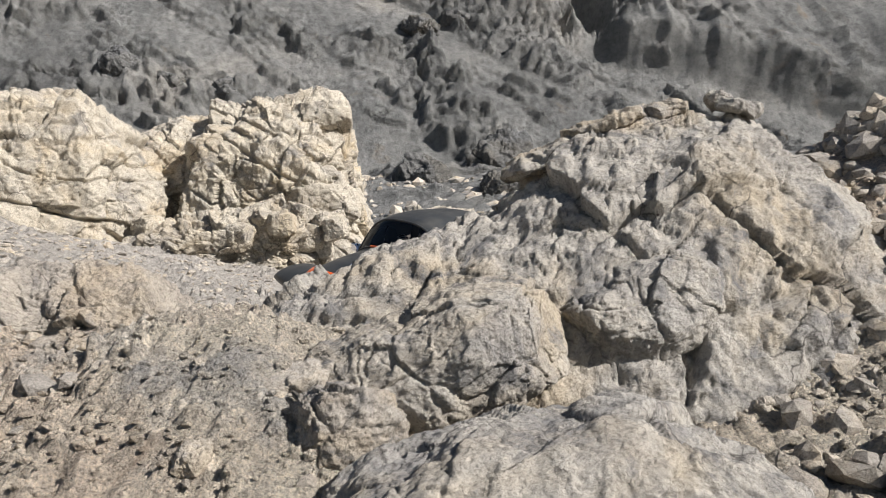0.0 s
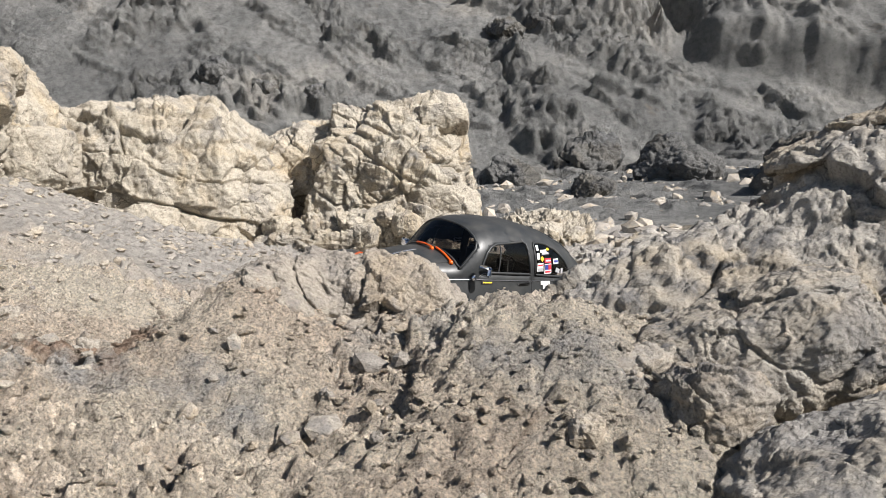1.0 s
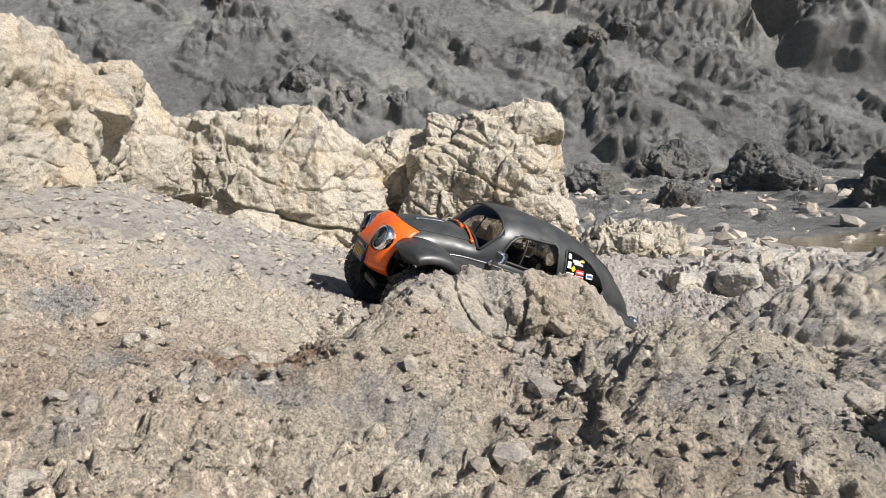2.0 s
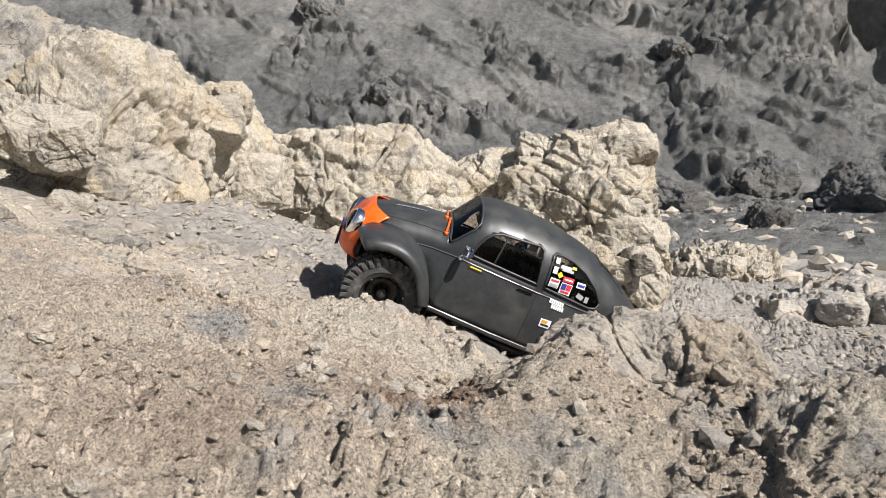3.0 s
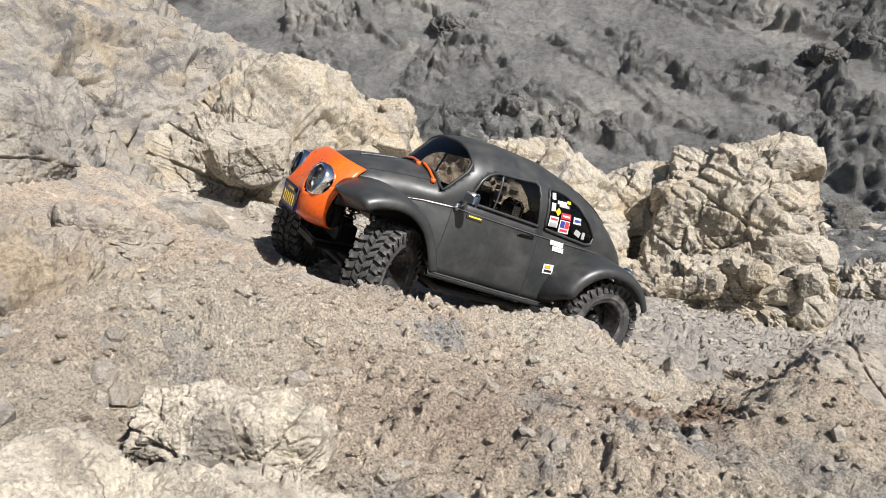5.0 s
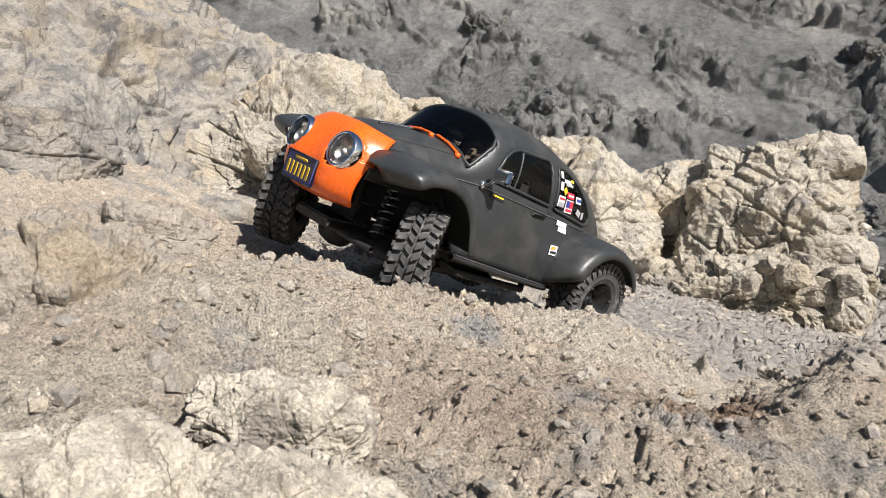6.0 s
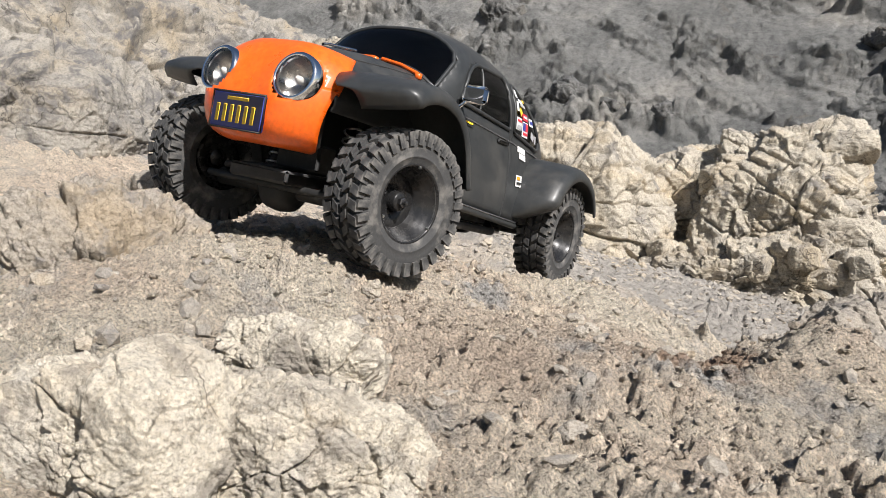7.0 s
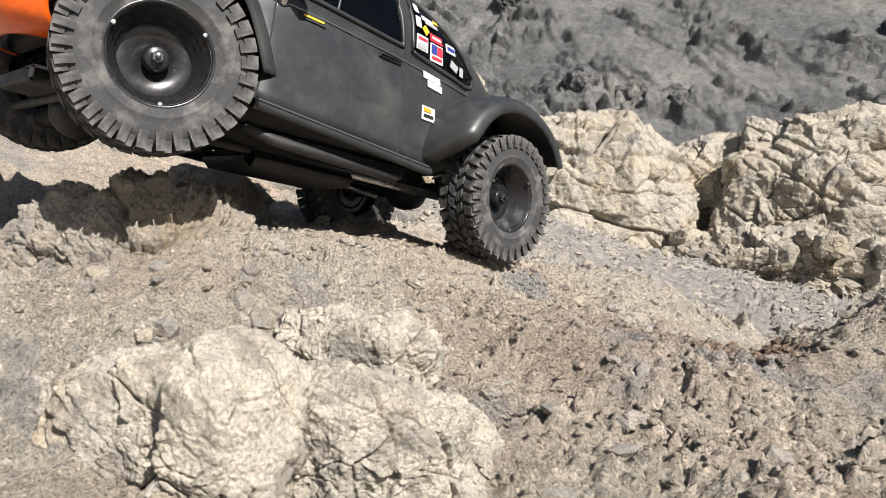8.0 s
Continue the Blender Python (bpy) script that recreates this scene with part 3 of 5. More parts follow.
for x, y, z, sx, sy, sz, rz, seed in ((-0.86, 0.72, 0.245, 0.07, 0.05, 0.025, 20, 32), (-0.93, 0.58, 0.285, 0.08, 0.05, 0.03, -15, 33), (-0.92, 0.98, 0.25, 0.06, 0.05, 0.022, 40, 34), (-0.80, 0.88, 0.215, 0.05, 0.035, 0.02, 0, 35), (-0.78, 0.36, 0.27, 0.05, 0.04, 0.03, 30, 36), (-0.70, 0.62, 0.21, 0.03, 0.025, 0.02, 10, 37), (-0.37, 0.69, 0.105, 0.03, 0.02, 0.018, 10, 38), (-0.27, 0.62, 0.12, 0.035, 0.025, 0.02, -20, 39)):
    rock("bedded_rock", (x, y, z), (sx, sy, sz), (0, 8, rz), seed, LEDGE if y > 0.5 and x < -0.75 else DUSTROCK, "layered grey rock showing through the rubble", 70, box=3.5, lump=0.14, facet=0.12, chunk=2, crack=0.07, bed=0.1, layers=4, grain=0.02)
gully_rock = rock("low_outcrop", (0.28, 2.05, -0.06), (0.32, 0.2, 0.1), (0, 0, 12), 20, GREYROCK, "low grey-white outcrop beside the gully", 140, lump=0.12, facet=0.14, chunk=2.5, crack=0.08, bed=0.08, layers=4, grain=0.018)
pool_rock = rock("low_outcrop", (0.0, 2.72, 0.02), (0.22, 0.14, 0.1), (0, 0, -8), 21, PALE, "heap of pale broken rock by the water", 120, lump=0.14, facet=0.2, chunk=4, grain=0.018)
blocks_on(gully_rock, [(0.10, 1.92, -0.01, 0.045, 20), (0.22, 1.90, 0.005, 0.05, -10), (0.34, 1.92, 0.0, 0.045, 30), (0.44, 1.98, 0.01, 0.05, 0), (0.28, 2.0, 0.035, 0.04, 15)], GREYROCK, 300)
blocks_on(pool_rock, [(-0.10, 2.62, 0.05, 0.04, 10), (0.02, 2.60, 0.06, 0.045, -20), (0.12, 2.64, 0.04, 0.04, 30), (0.0, 2.70, 0.10, 0.04, 5)], PALE, 320)

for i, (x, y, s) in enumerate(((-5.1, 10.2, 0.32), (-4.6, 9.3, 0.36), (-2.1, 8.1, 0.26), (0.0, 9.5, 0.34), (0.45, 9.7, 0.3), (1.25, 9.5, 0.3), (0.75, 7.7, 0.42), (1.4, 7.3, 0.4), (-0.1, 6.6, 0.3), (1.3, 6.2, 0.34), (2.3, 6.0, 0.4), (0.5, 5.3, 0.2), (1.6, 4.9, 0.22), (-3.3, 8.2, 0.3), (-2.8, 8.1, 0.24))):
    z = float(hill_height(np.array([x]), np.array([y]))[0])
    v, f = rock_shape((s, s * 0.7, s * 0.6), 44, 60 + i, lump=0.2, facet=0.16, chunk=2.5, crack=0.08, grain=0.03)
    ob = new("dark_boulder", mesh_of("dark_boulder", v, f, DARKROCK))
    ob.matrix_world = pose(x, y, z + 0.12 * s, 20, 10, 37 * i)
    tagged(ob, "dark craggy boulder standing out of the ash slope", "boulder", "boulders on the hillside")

# muddy pool in the gully
m, t, b = material("muddy_water")
b.inputs["Base Color"].default_value = (0.2, 0.16, 0.1, 1)
b.inputs["Roughness"].default_value = 0.12
relief(t, b, [(noise_node(t, 9, 3), 0.01, 0.15)])
wx, wy = np.linspace(0.55, 4.0, 20), np.linspace(2.6, 4.9, 20)
X, Y = [a.ravel() for a in np.meshgrid(wx, wy)]
tagged(new("water", mesh_of("water", np.stack([X, Y, 0 * X - 0.034], 1), sheet_faces(20, 20), m)), "still brown muddy pool in the gully", "water", kind="structure")


# ---- loose stones ----
ICO = bmesh.new()
bmesh.ops.create_icosphere(ICO, subdivisions=1, radius=1.0)
ICO_V = np.array([v.co[:] for v in ICO.verts])
ICO_F = np.array([[v.index for v in f.verts] for f in ICO.faces])
ICO.free()
bpy.context.view_layer.update()


def chips(count, xr, yr, sizes, seed, flat=0.6, bias=2.6, on_hill=False):
    """Angular chips strewn on the ground: verts and triangles."""
    r = np.random.default_rng(seed)
    x, y = r.uniform(*xr, count), r.uniform(*yr, count)
    keep = fbm(np.stack([x, y, 0 * x + seed], 1) * 9, 3) + r.normal(0, 0.25, count) > -0.1
    x, y = x[keep], y[keep]
    n = len(x)
    s = sizes[0] + (sizes[1] - sizes[0]) * r.random(n) ** bias
    shape = r.uniform(0.55, 1.25, (n, 3)) * (1, 1, flat)
    v = ICO_V[None] * (0.72 + 0.5 * r.random((n, len(ICO_V), 1)))
    v = v * shape[:, None]
    a, b = r.uniform(0, 6.28, n), r.normal(0, 0.35, n)
    ca, sa, cb, sb = np.cos(a), np.sin(a), np.cos(b), np.sin(b)
    vx, vz = v[..., 0] * cb[:, None] + v[..., 2] * sb[:, None], v[..., 2] * cb[:, None] - v[..., 0] * sb[:, None]
    v = np.stack([vx * ca[:, None] - v[..., 1] * sa[:, None], vx * sa[:, None] + v[..., 1] * ca[:, None], vz], -1) * s[:, None, None]
    z = ground_height(x, y)
    if on_hill:
        z = np.maximum(z, hill_height(x, y))
    z = z + 0.15 * s * flat
    v = v + np.stack([x, y, z], 1)[:, None]
    f = ICO_F[None] + (np.arange(n) * len(ICO_V))[:, None, None]
    return v.reshape(-1, 3), f.reshape(-1, 3)


for nm, args, text in (
    ("pebbles", (42000, (-0.85, 0.32), (0.05, 0.75), (0.0007, 0.0036), 1), "small grey and beige chips strewn over the soil"),
    ("gravel", (15000, (-1.25, 0.6), (0.72, 1.9), (0.0015, 0.010), 2, 0.45), "grey gravel and chips on the flat behind the bank"),
    ("rubble", (2000, (-0.85, 0.4), (0.08, 0.9), (0.0025, 0.008), 3, 0.75), "broken lumps of beige rock lying on the bank"),
    ("boulder_scree", (2600, (-1.5, 4.0), (2.3, 7.0), (0.008, 0.075), 5, 0.7, 3.5, True), "scree of grey stones at the foot of the hillside"),
    ("rubble", (6500, (0.09, 0.5), (0.16, 0.62), (0.0015, 0.011), 4, 0.8, 3.0), "heap of broken grey rock beside the boulder"),
):
    tagged(new(nm, mesh_of(nm, *chips(*args), SOIL if nm == "pebbles" else STONE, False)), text, nm, kind="stuff")

SHAPES = []
for i in range(6):
    v, f = rock_shape((0.012, 0.010, 0.008), 9, 40 + i, box=3, facet=0.2, lump=0.2)
    SHAPES.append(mesh_of("stone", v, f, STONE, False))
r = np.random.default_rng(11)
for i in range(110):
    x, y = (r.uniform(-0.75, 0.25), r.uniform(0.1, 0.75)) if i < 80 else (r.uniform(-1.1, 0.4), r.uniform(0.75, 1.8))
    s = r.uniform(0.22, 0.62) * (1 if i < 80 else 1.7)
    ob = new("stone", SHAPES[i % 6])
    z = float(ground_height(np.array([x]), np.array([y]))[0])
    ob.matrix_world = pose(x, y, z + 0.003 * s, r.uniform(-25, 25), r.uniform(-25, 25), r.uniform(0, 360)) @ Matrix.Diagonal((s, s, s, 1))
    tagged(ob, "loose angular stone lying on the dusty bank" if i < 80 else "loose angular stone on the grey gravel", "stone", "loose stones")


# ---- the model car ----
def plain(name, colour, rough=0.5, metal=0.0, grime=0.0, dust=(0.4, 0.36, 0.3), scale=60, coat=0.0):
    m, t, b = material(name)
    if grime:
        spots = bands(t, noise_local(t, scale, 6, 0.65), [(0.48, (0, 0, 0)), (0.85, (grime, grime, grime))])
        fine = bands(t, noise_local(t, scale * 9, 4, 0.6), [(0.3, (0.8, 0.8, 0.8)), (0.7, (1.15, 1.15, 1.15))])
        t.links.new(mixed(t, spots, mixed(t, 1.0, colour, fine, "MULTIPLY"), dust), b.inputs["Base Color"])
        r = bands(t, noise_local(t, scale * 2, 5), [(0.3, (rough * 0.8,) * 3), (0.7, (min(1, rough * 1.25),) * 3)])
        t.links.new(r, b.inputs["Roughness"])
    else:
        b.inputs["Base Color"].default_value = (*colour, 1)
        b.inputs["Roughness"].default_value = rough
    b.inputs["Metallic"].default_value = metal
    b.inputs["Coat Weight"].default_value = coat
    return m


def noise_local(tree, scale, detail=5.0, rough=0.6):
    """Noise that rides with the moving thing."""
    for n in tree.nodes:
        if n.bl_idname == "ShaderNodeTexCoord":
            break
    else:
        n = tree.nodes.new("ShaderNodeTexCoord")
    tex = node(tree, "ShaderNodeTexNoise", Scale=scale, Detail=detail, Roughness=rough)
    tree.links.new(n.outputs["Object"], tex.inputs["Vector"])
    return tex.outputs["Fac"]


PAINT = plain("satin_black_paint", (0.028, 0.030, 0.031), 0.42, 0.0, 0.12, scale=22)
ORANGE = plain("orange_paint", (0.76, 0.115, 0.008), 0.32, 0.0, 0.06, scale=30, coat=0.3)
RUBBER = plain("dusty_rubber", (0.045, 0.045, 0.045), 0.85, 0.0, 0.9, (0.28, 0.262, 0.238), scale=75)
RIM = plain("black_steel_rim", (0.03, 0.03, 0.031), 0.26, 0.5, 0.08, scale=60)
BLACK = plain("black_plastic", (0.015, 0.015, 0.015), 0.6, 0.0, 0.15, (0.2, 0.18, 0.16), scale=60)
CHROME = plain("chrome", (0.85, 0.86, 0.88), 0.08, 1.0)
NUTSTEEL = plain("dark_nut_steel", (0.12, 0.12, 0.125), 0.3, 0.9, 0.1, scale=80)
ALLOY = plain("bare_alloy", (0.6, 0.6, 0.6), 0.3, 1.0, 0.1, scale=80)
TRIM = plain("grey_trim", (0.25, 0.25, 0.26), 0.25, 0.8)
WHITE = plain("white_print", (0.75, 0.75, 0.74), 0.5)
RED = plain("red_print", (0.6, 0.03, 0.05), 0.5)
YELLOW = plain("yellow_print", (0.8, 0.55, 0.03), 0.5)
BLUE = plain("blue_print", (0.03, 0.045, 0.25), 0.45)
GREYPRINT = plain("grey_print", (0.35, 0.35, 0.36), 0.5)
AMBER = plain("amber_plastic", (0.75, 0.33, 0.02), 0.2, coat=0.5)
INSIDE = plain("dark_interior", (0.02, 0.02, 0.02), 0.8)


def glass(name, tint, gloss=0.03):
    m = bpy.data.materials.new(name)
    m.use_nodes = True
    t = m.node_tree
    t.nodes.remove(t.nodes["Principled BSDF"])
    clear = node(t, "ShaderNodeBsdfTransparent", Color=(*tint, 1))
    shine = node(t, "ShaderNodeBsdfGlossy", Roughness=gloss)
    fres = node(t, "ShaderNodeFresnel", IOR=1.45)
    mix = t.nodes.new("ShaderNodeMixShader")
    t.links.new(fres.outputs[0], mix.inputs[0])
    t.links.new(clear.outputs[0], mix.inputs[1])
    t.links.new(shine.outputs[0], mix.inputs[2])
    t.links.new(mix.outputs[0], t.nodes["Material Output"].inputs["Surface"])
    return m


GLASS = glass("tinted_window", (0.62, 0.59, 0.56))
LENS = glass("clear_lens", (0.88, 0.86, 0.84), 0.02)


def part(name, verts, faces, mat, parent, label="", smooth=True):
    """Links verts and faces (all of one length) as one mesh under its thing or part."""
    ob = new(name, mesh_of(name, verts, faces, mat, smooth))
    ob.parent = parent
    return tagged(ob, label)


def merge(pieces):
    v, f, n = [], [], 0
    for a, b in pieces:
        v.append(np.asarray(a, float))
        f.append(np.asarray(b) + n)
        n += len(a)
    return np.concatenate(v), np.concatenate(f)


def lathe(profile, seg=48, axis=1):
    """Turns (radius, along) about the y axis, or x or z."""
    a = np.linspace(0, 2 * np.pi, seg, endpoint=False)
    pr = np.array(profile, float)
    r, h = pr[:, 0][:, None], pr[:, 1][:, None]
    u, v, w = r * np.cos(a), r * np.sin(a), h + 0 * a
    v3 = {0: (w, u, v), 1: (v, w, u), 2: (u, v, w)}[axis]
    verts = np.stack(v3, -1).reshape(-1, 3)
    k = np.arange(len(pr) * seg).reshape(len(pr), seg)
    nxt = np.roll(k, -1, 1)
    faces = np.stack([k[:-1], nxt[:-1], nxt[1:], k[1:]], -1).reshape(-1, 4)
    return verts, faces


def rod(a, b, r, seg=12):
    return tube([a, b], r, seg)


def tube(points, r, seg=8, closed=False):
    p = np.array(points, float)
    n = len(p)
    if closed:
        tang = np.roll(p, -1, 0) - np.roll(p, 1, 0)
    else:
        tang = np.gradient(p, axis=0)
    tang /= np.linalg.norm(tang, axis=1)[:, None] + 1e-12
    up = np.where(np.abs(tang[:, 2:3]) > 0.9, (1.0, 0, 0), (0, 0, 1.0))
    s = np.cross(tang, up)
    s /= np.linalg.norm(s, axis=1)[:, None]
    q = np.cross(s, tang)
    a = np.linspace(0, 2 * np.pi, seg, endpoint=False)
    v = p[:, None] + r * (np.cos(a)[:, None] * s[:, None] + np.sin(a)[:, None] * q[:, None])
    v = v.reshape(-1, 3)
    k = np.arange(n * seg).reshape(n, seg)
    if closed:
        lo, hi = k, np.roll(k, -1, 0)
    else:
        lo, hi = k[:-1], k[1:]
    f = np.stack([lo, np.roll(lo, -1, 1), np.roll(hi, -1, 1), hi], -1).reshape(-1, 4)
    if not closed:
        for ring in (k[0], k[-1]):
            c = len(v)
            v = np.concatenate([v, v[ring].mean(0)[None]])
            f = np.concatenate([f, np.stack([ring, np.roll(ring, -1), np.full(seg, c), np.full(seg, c)], -1)])
    return v, f


def block(lo, hi, bevel=0.0):
    """A box with chamfered upright and level edges."""
    lo, hi = np.array(lo, float), np.array(hi, float)
    mid, half = (lo + hi) / 2, (hi - lo) / 2
    b = min(bevel, 0.9 * half.min())
    n = [-1, 1]
    verts, faces = [], []
    for axis in range(3):
        for s in n:
            quad = []
            for u, w in ((-1, -1), (1, -1), (1, 1), (-1, 1)):
                q = np.zeros(3)
                q[axis] = s * half[axis]
                q[(axis + 1) % 3] = u * (half[(axis + 1) % 3] - b)
                q[(axis + 2) % 3] = w * (half[(axis + 2) % 3] - b)
                quad.append(len(verts))
                verts.append(q)
            faces.append(quad if s > 0 else quad[::-1])
    verts = np.array(verts)
    if b:
        def at(axis, s, u, w):
            return (axis * 2 + (s > 0)) * 4 + [(-1, -1), (1, -1), (1, 1), (-1, 1)].index((u, w))
        for axis in range(3):
            for u in n:
                for w in n:
                    # edge along axis, between faces (axis+1, u) and (axis+2, w)
                    i, j = (axis + 1) % 3, (axis + 2) % 3
                    faces.append([at(i, u, w, -1), at(i, u, w, 1), at(j, w, 1, u), at(j, w, -1, u)])
        for sx in n:
            for sy in n:
                for sz in n:
                    a, bb, c = at(0, sx, sy, sz), at(1, sy, sz, sx), at(2, sz, sx, sy)
                    faces.append([a, bb, c, c])
    return verts + mid, np.array(faces)


car = tagged(new("model_car"), "matt black radio-controlled off-road car with an orange nose climbing over rocks", "model car")

TOP = np.array([(-0.214, 0.060), (-0.205, 0.076), (-0.19, 0.0895), (-0.17, 0.1045), (-0.14, 0.1235), (-0.10, 0.140), (-0.05, 0.152), (0, 0.156), (0.03, 0.1555), (0.047, 0.1525), (0.057, 0.148), (0.084, 0.1135), (0.092, 0.1125), (0.118, 0.1125), (0.153, 0.108), (0.185, 0.098), (0.196, 0.090)])
BELT = np.array([(-0.214, 0.052), (-0.19, 0.062), (-0.14, 0.073), (-0.04, 0.0785), (0.065, 0.0855), (0.1, 0.084), (0.15, 0.078), (0.196, 0.07)])
WIDE = np.array([(-0.214, 0.030), (-0.205, 0.040), (-0.19, 0.049), (-0.17, 0.058), (-0.14, 0.0665), (-0.1, 0.0735), (-0.04, 0.0775), (0.04, 0.0765), (0.065, 0.073), (0.085, 0.067), (0.11, 0.061), (0.15, 0.057), (0.196, 0.054)])
LOW = np.array([(-0.214, 0.04), (-0.19, 0.026), (-0.15, 0.016), (-0.074, 0.005), (0.08, 0.0165), (0.088, 0.028), (0.098, 0.055), (0.196, 0.058)])
LOWWIDE = np.array([(-0.214, 0.026), (-0.19, 0.045), (-0.15, 0.062), (-0.074, 0.0835), (0.08, 0.085), (0.098, 0.064), (0.196, 0.054)])
ROUND = np.array([(-0.214, 2.0), (-0.1, 2.4), (0.0, 2.7), (0.055, 2.7), (0.09, 2.3), (0.196, 2.3)])


def eased(table, x, w=0.004):
    return sum(np.interp(x + d * w, table[:, 0], table[:, 1]) * k for d, k in ((-1, 0.25), (-0.5, 0.25), (0, 0.0), (0.5, 0.25), (1, 0.25)))


def half_section(x, nl=9, nu=30):
    zb, zt, w, z0, w0, n = eased(BELT, x), eased(TOP, x, 0.003), eased(WIDE, x, 0.008), eased(LOW, x), eased(LOWWIDE, x, 0.008), eased(ROUND, x)
    s = np.linspace(0, 1, nl, endpoint=False)
    y1 = w0 + (w - w0) * s + 0.003 * np.sin(np.pi * s)
    z1 = z0 + (zb - z0) * s
    a = np.linspace(0, np.pi / 2, nu)
    y2 = w * np.cos(a) ** (2 / n)
    z2 = zb + (zt - zb) * np.sin(a) ** (2 / n)
    y2[-1] = 0
    return np.concatenate([y1, y2]), np.concatenate([z1, z2])


def side_y(x, z):
    y, zz = half_section(x)
    return float(np.interp(z, zz, y))


def inside(poly, x, z):
    hit = np.zeros(len(x), bool)
    for (x1, z1), (x2, z2) in zip(poly, poly[1:] + poly[:1]):
        cross = (z1 > z) != (z2 > z)
        hit ^= cross & (x < (x2 - x1) * (z - z1) / (z2 - z1 + 1e-12) + x1)
    return hit


DOOR_WINDOW = [(0.054, 0.0945), (0.050, 0.108), (0.044, 0.119), (0.036, 0.1262), (0.026, 0.130), (-0.026, 0.132), (-0.0315, 0.1285), (-0.037, 0.088)]
QUARTER = [(-0.0455, 0.1265), (-0.0465, 0.0870), (-0.113, 0.0795), (-0.122, 0.0815), (-0.1255, 0.088), (-0.114, 0.1035), (-0.095, 0.1185), (-0.075, 0.1265), (-0.058, 0.1295), (-0.048, 0.1295)]
xs = np.linspace(-0.214, 0.186, 190)
rows = []
for x in xs:
    y, z = half_section(x)
    rows.append(np.stack([np.full(2 * len(y) - 1, x), np.concatenate([y, -y[-2::-1]]), np.concatenate([z, z[-2::-1]])], 1))
shell = np.array(rows)
ns = shell.shape[1]
verts = shell.reshape(-1, 3)
faces = sheet_faces(ns, len(xs))
mid = verts[faces].mean(1)
arc = np.broadcast_to(np.abs(np.arange(ns - 1) - (ns - 2) / 2), (len(xs) - 1, ns - 1)).ravel()
kind = np.zeros(len(faces), int)
kind[inside(DOOR_WINDOW, mid[:, 0], mid[:, 2]) & (mid[:, 2] > 0.07)] = 1
kind[inside(QUARTER, mid[:, 0], mid[:, 2]) & (mid[:, 2] > 0.07)] = 2
screen = (mid[:, 0] > 0.0545) & (mid[:, 0] < 0.0835) & (np.abs(mid[:, 1]) < 0.0650) & (mid[:, 2] > 0.0955)
kind[screen] = 3
kind[(mid[:, 0] > -0.162) & (mid[:, 0] < -0.118) & (np.abs(mid[:, 1]) < 0.034) & (mid[:, 2] > 0.1)] = 4


def picked(mask):
    f = faces[mask]
    used, back = np.unique(f, return_inverse=True)
    return verts[used], back.reshape(f.shape)


body = part("body", *picked(kind == 0), PAINT, car, "satin black painted body shell")
thick = body.modifiers.new("thickness", "SOLIDIFY")
thick.thickness, thick.offset = 0.0012, -1
part("windscreen", *picked(kind == 3), GLASS, car, "tinted windscreen")
part("rear_window", *picked(kind == 4), GLASS, car, "tinted rear window")
for sgn in (1, -1):
    part("door_window", *picked((kind == 1) & (mid[:, 1] * sgn > 0)), GLASS, car, "tinted door window")
    part("quarter_window", *picked((kind == 2) & (mid[:, 1] * sgn > 0)), GLASS, car, "tinted quarter window")


def on_side(poly, sgn, lift=0.0004, step=0.004):
    pts = []
    for (x1, z1), (x2, z2) in zip(poly, poly[1:] + poly[:1]):
        n = max(1, int(math.hypot(x2 - x1, z2 - z1) / step))
        for k in range(n):
            x, z = x1 + (x2 - x1) * k / n, z1 + (z2 - z1) * k / n
            pts.append((x, sgn * (side_y(x, z) + lift), z))
    return pts


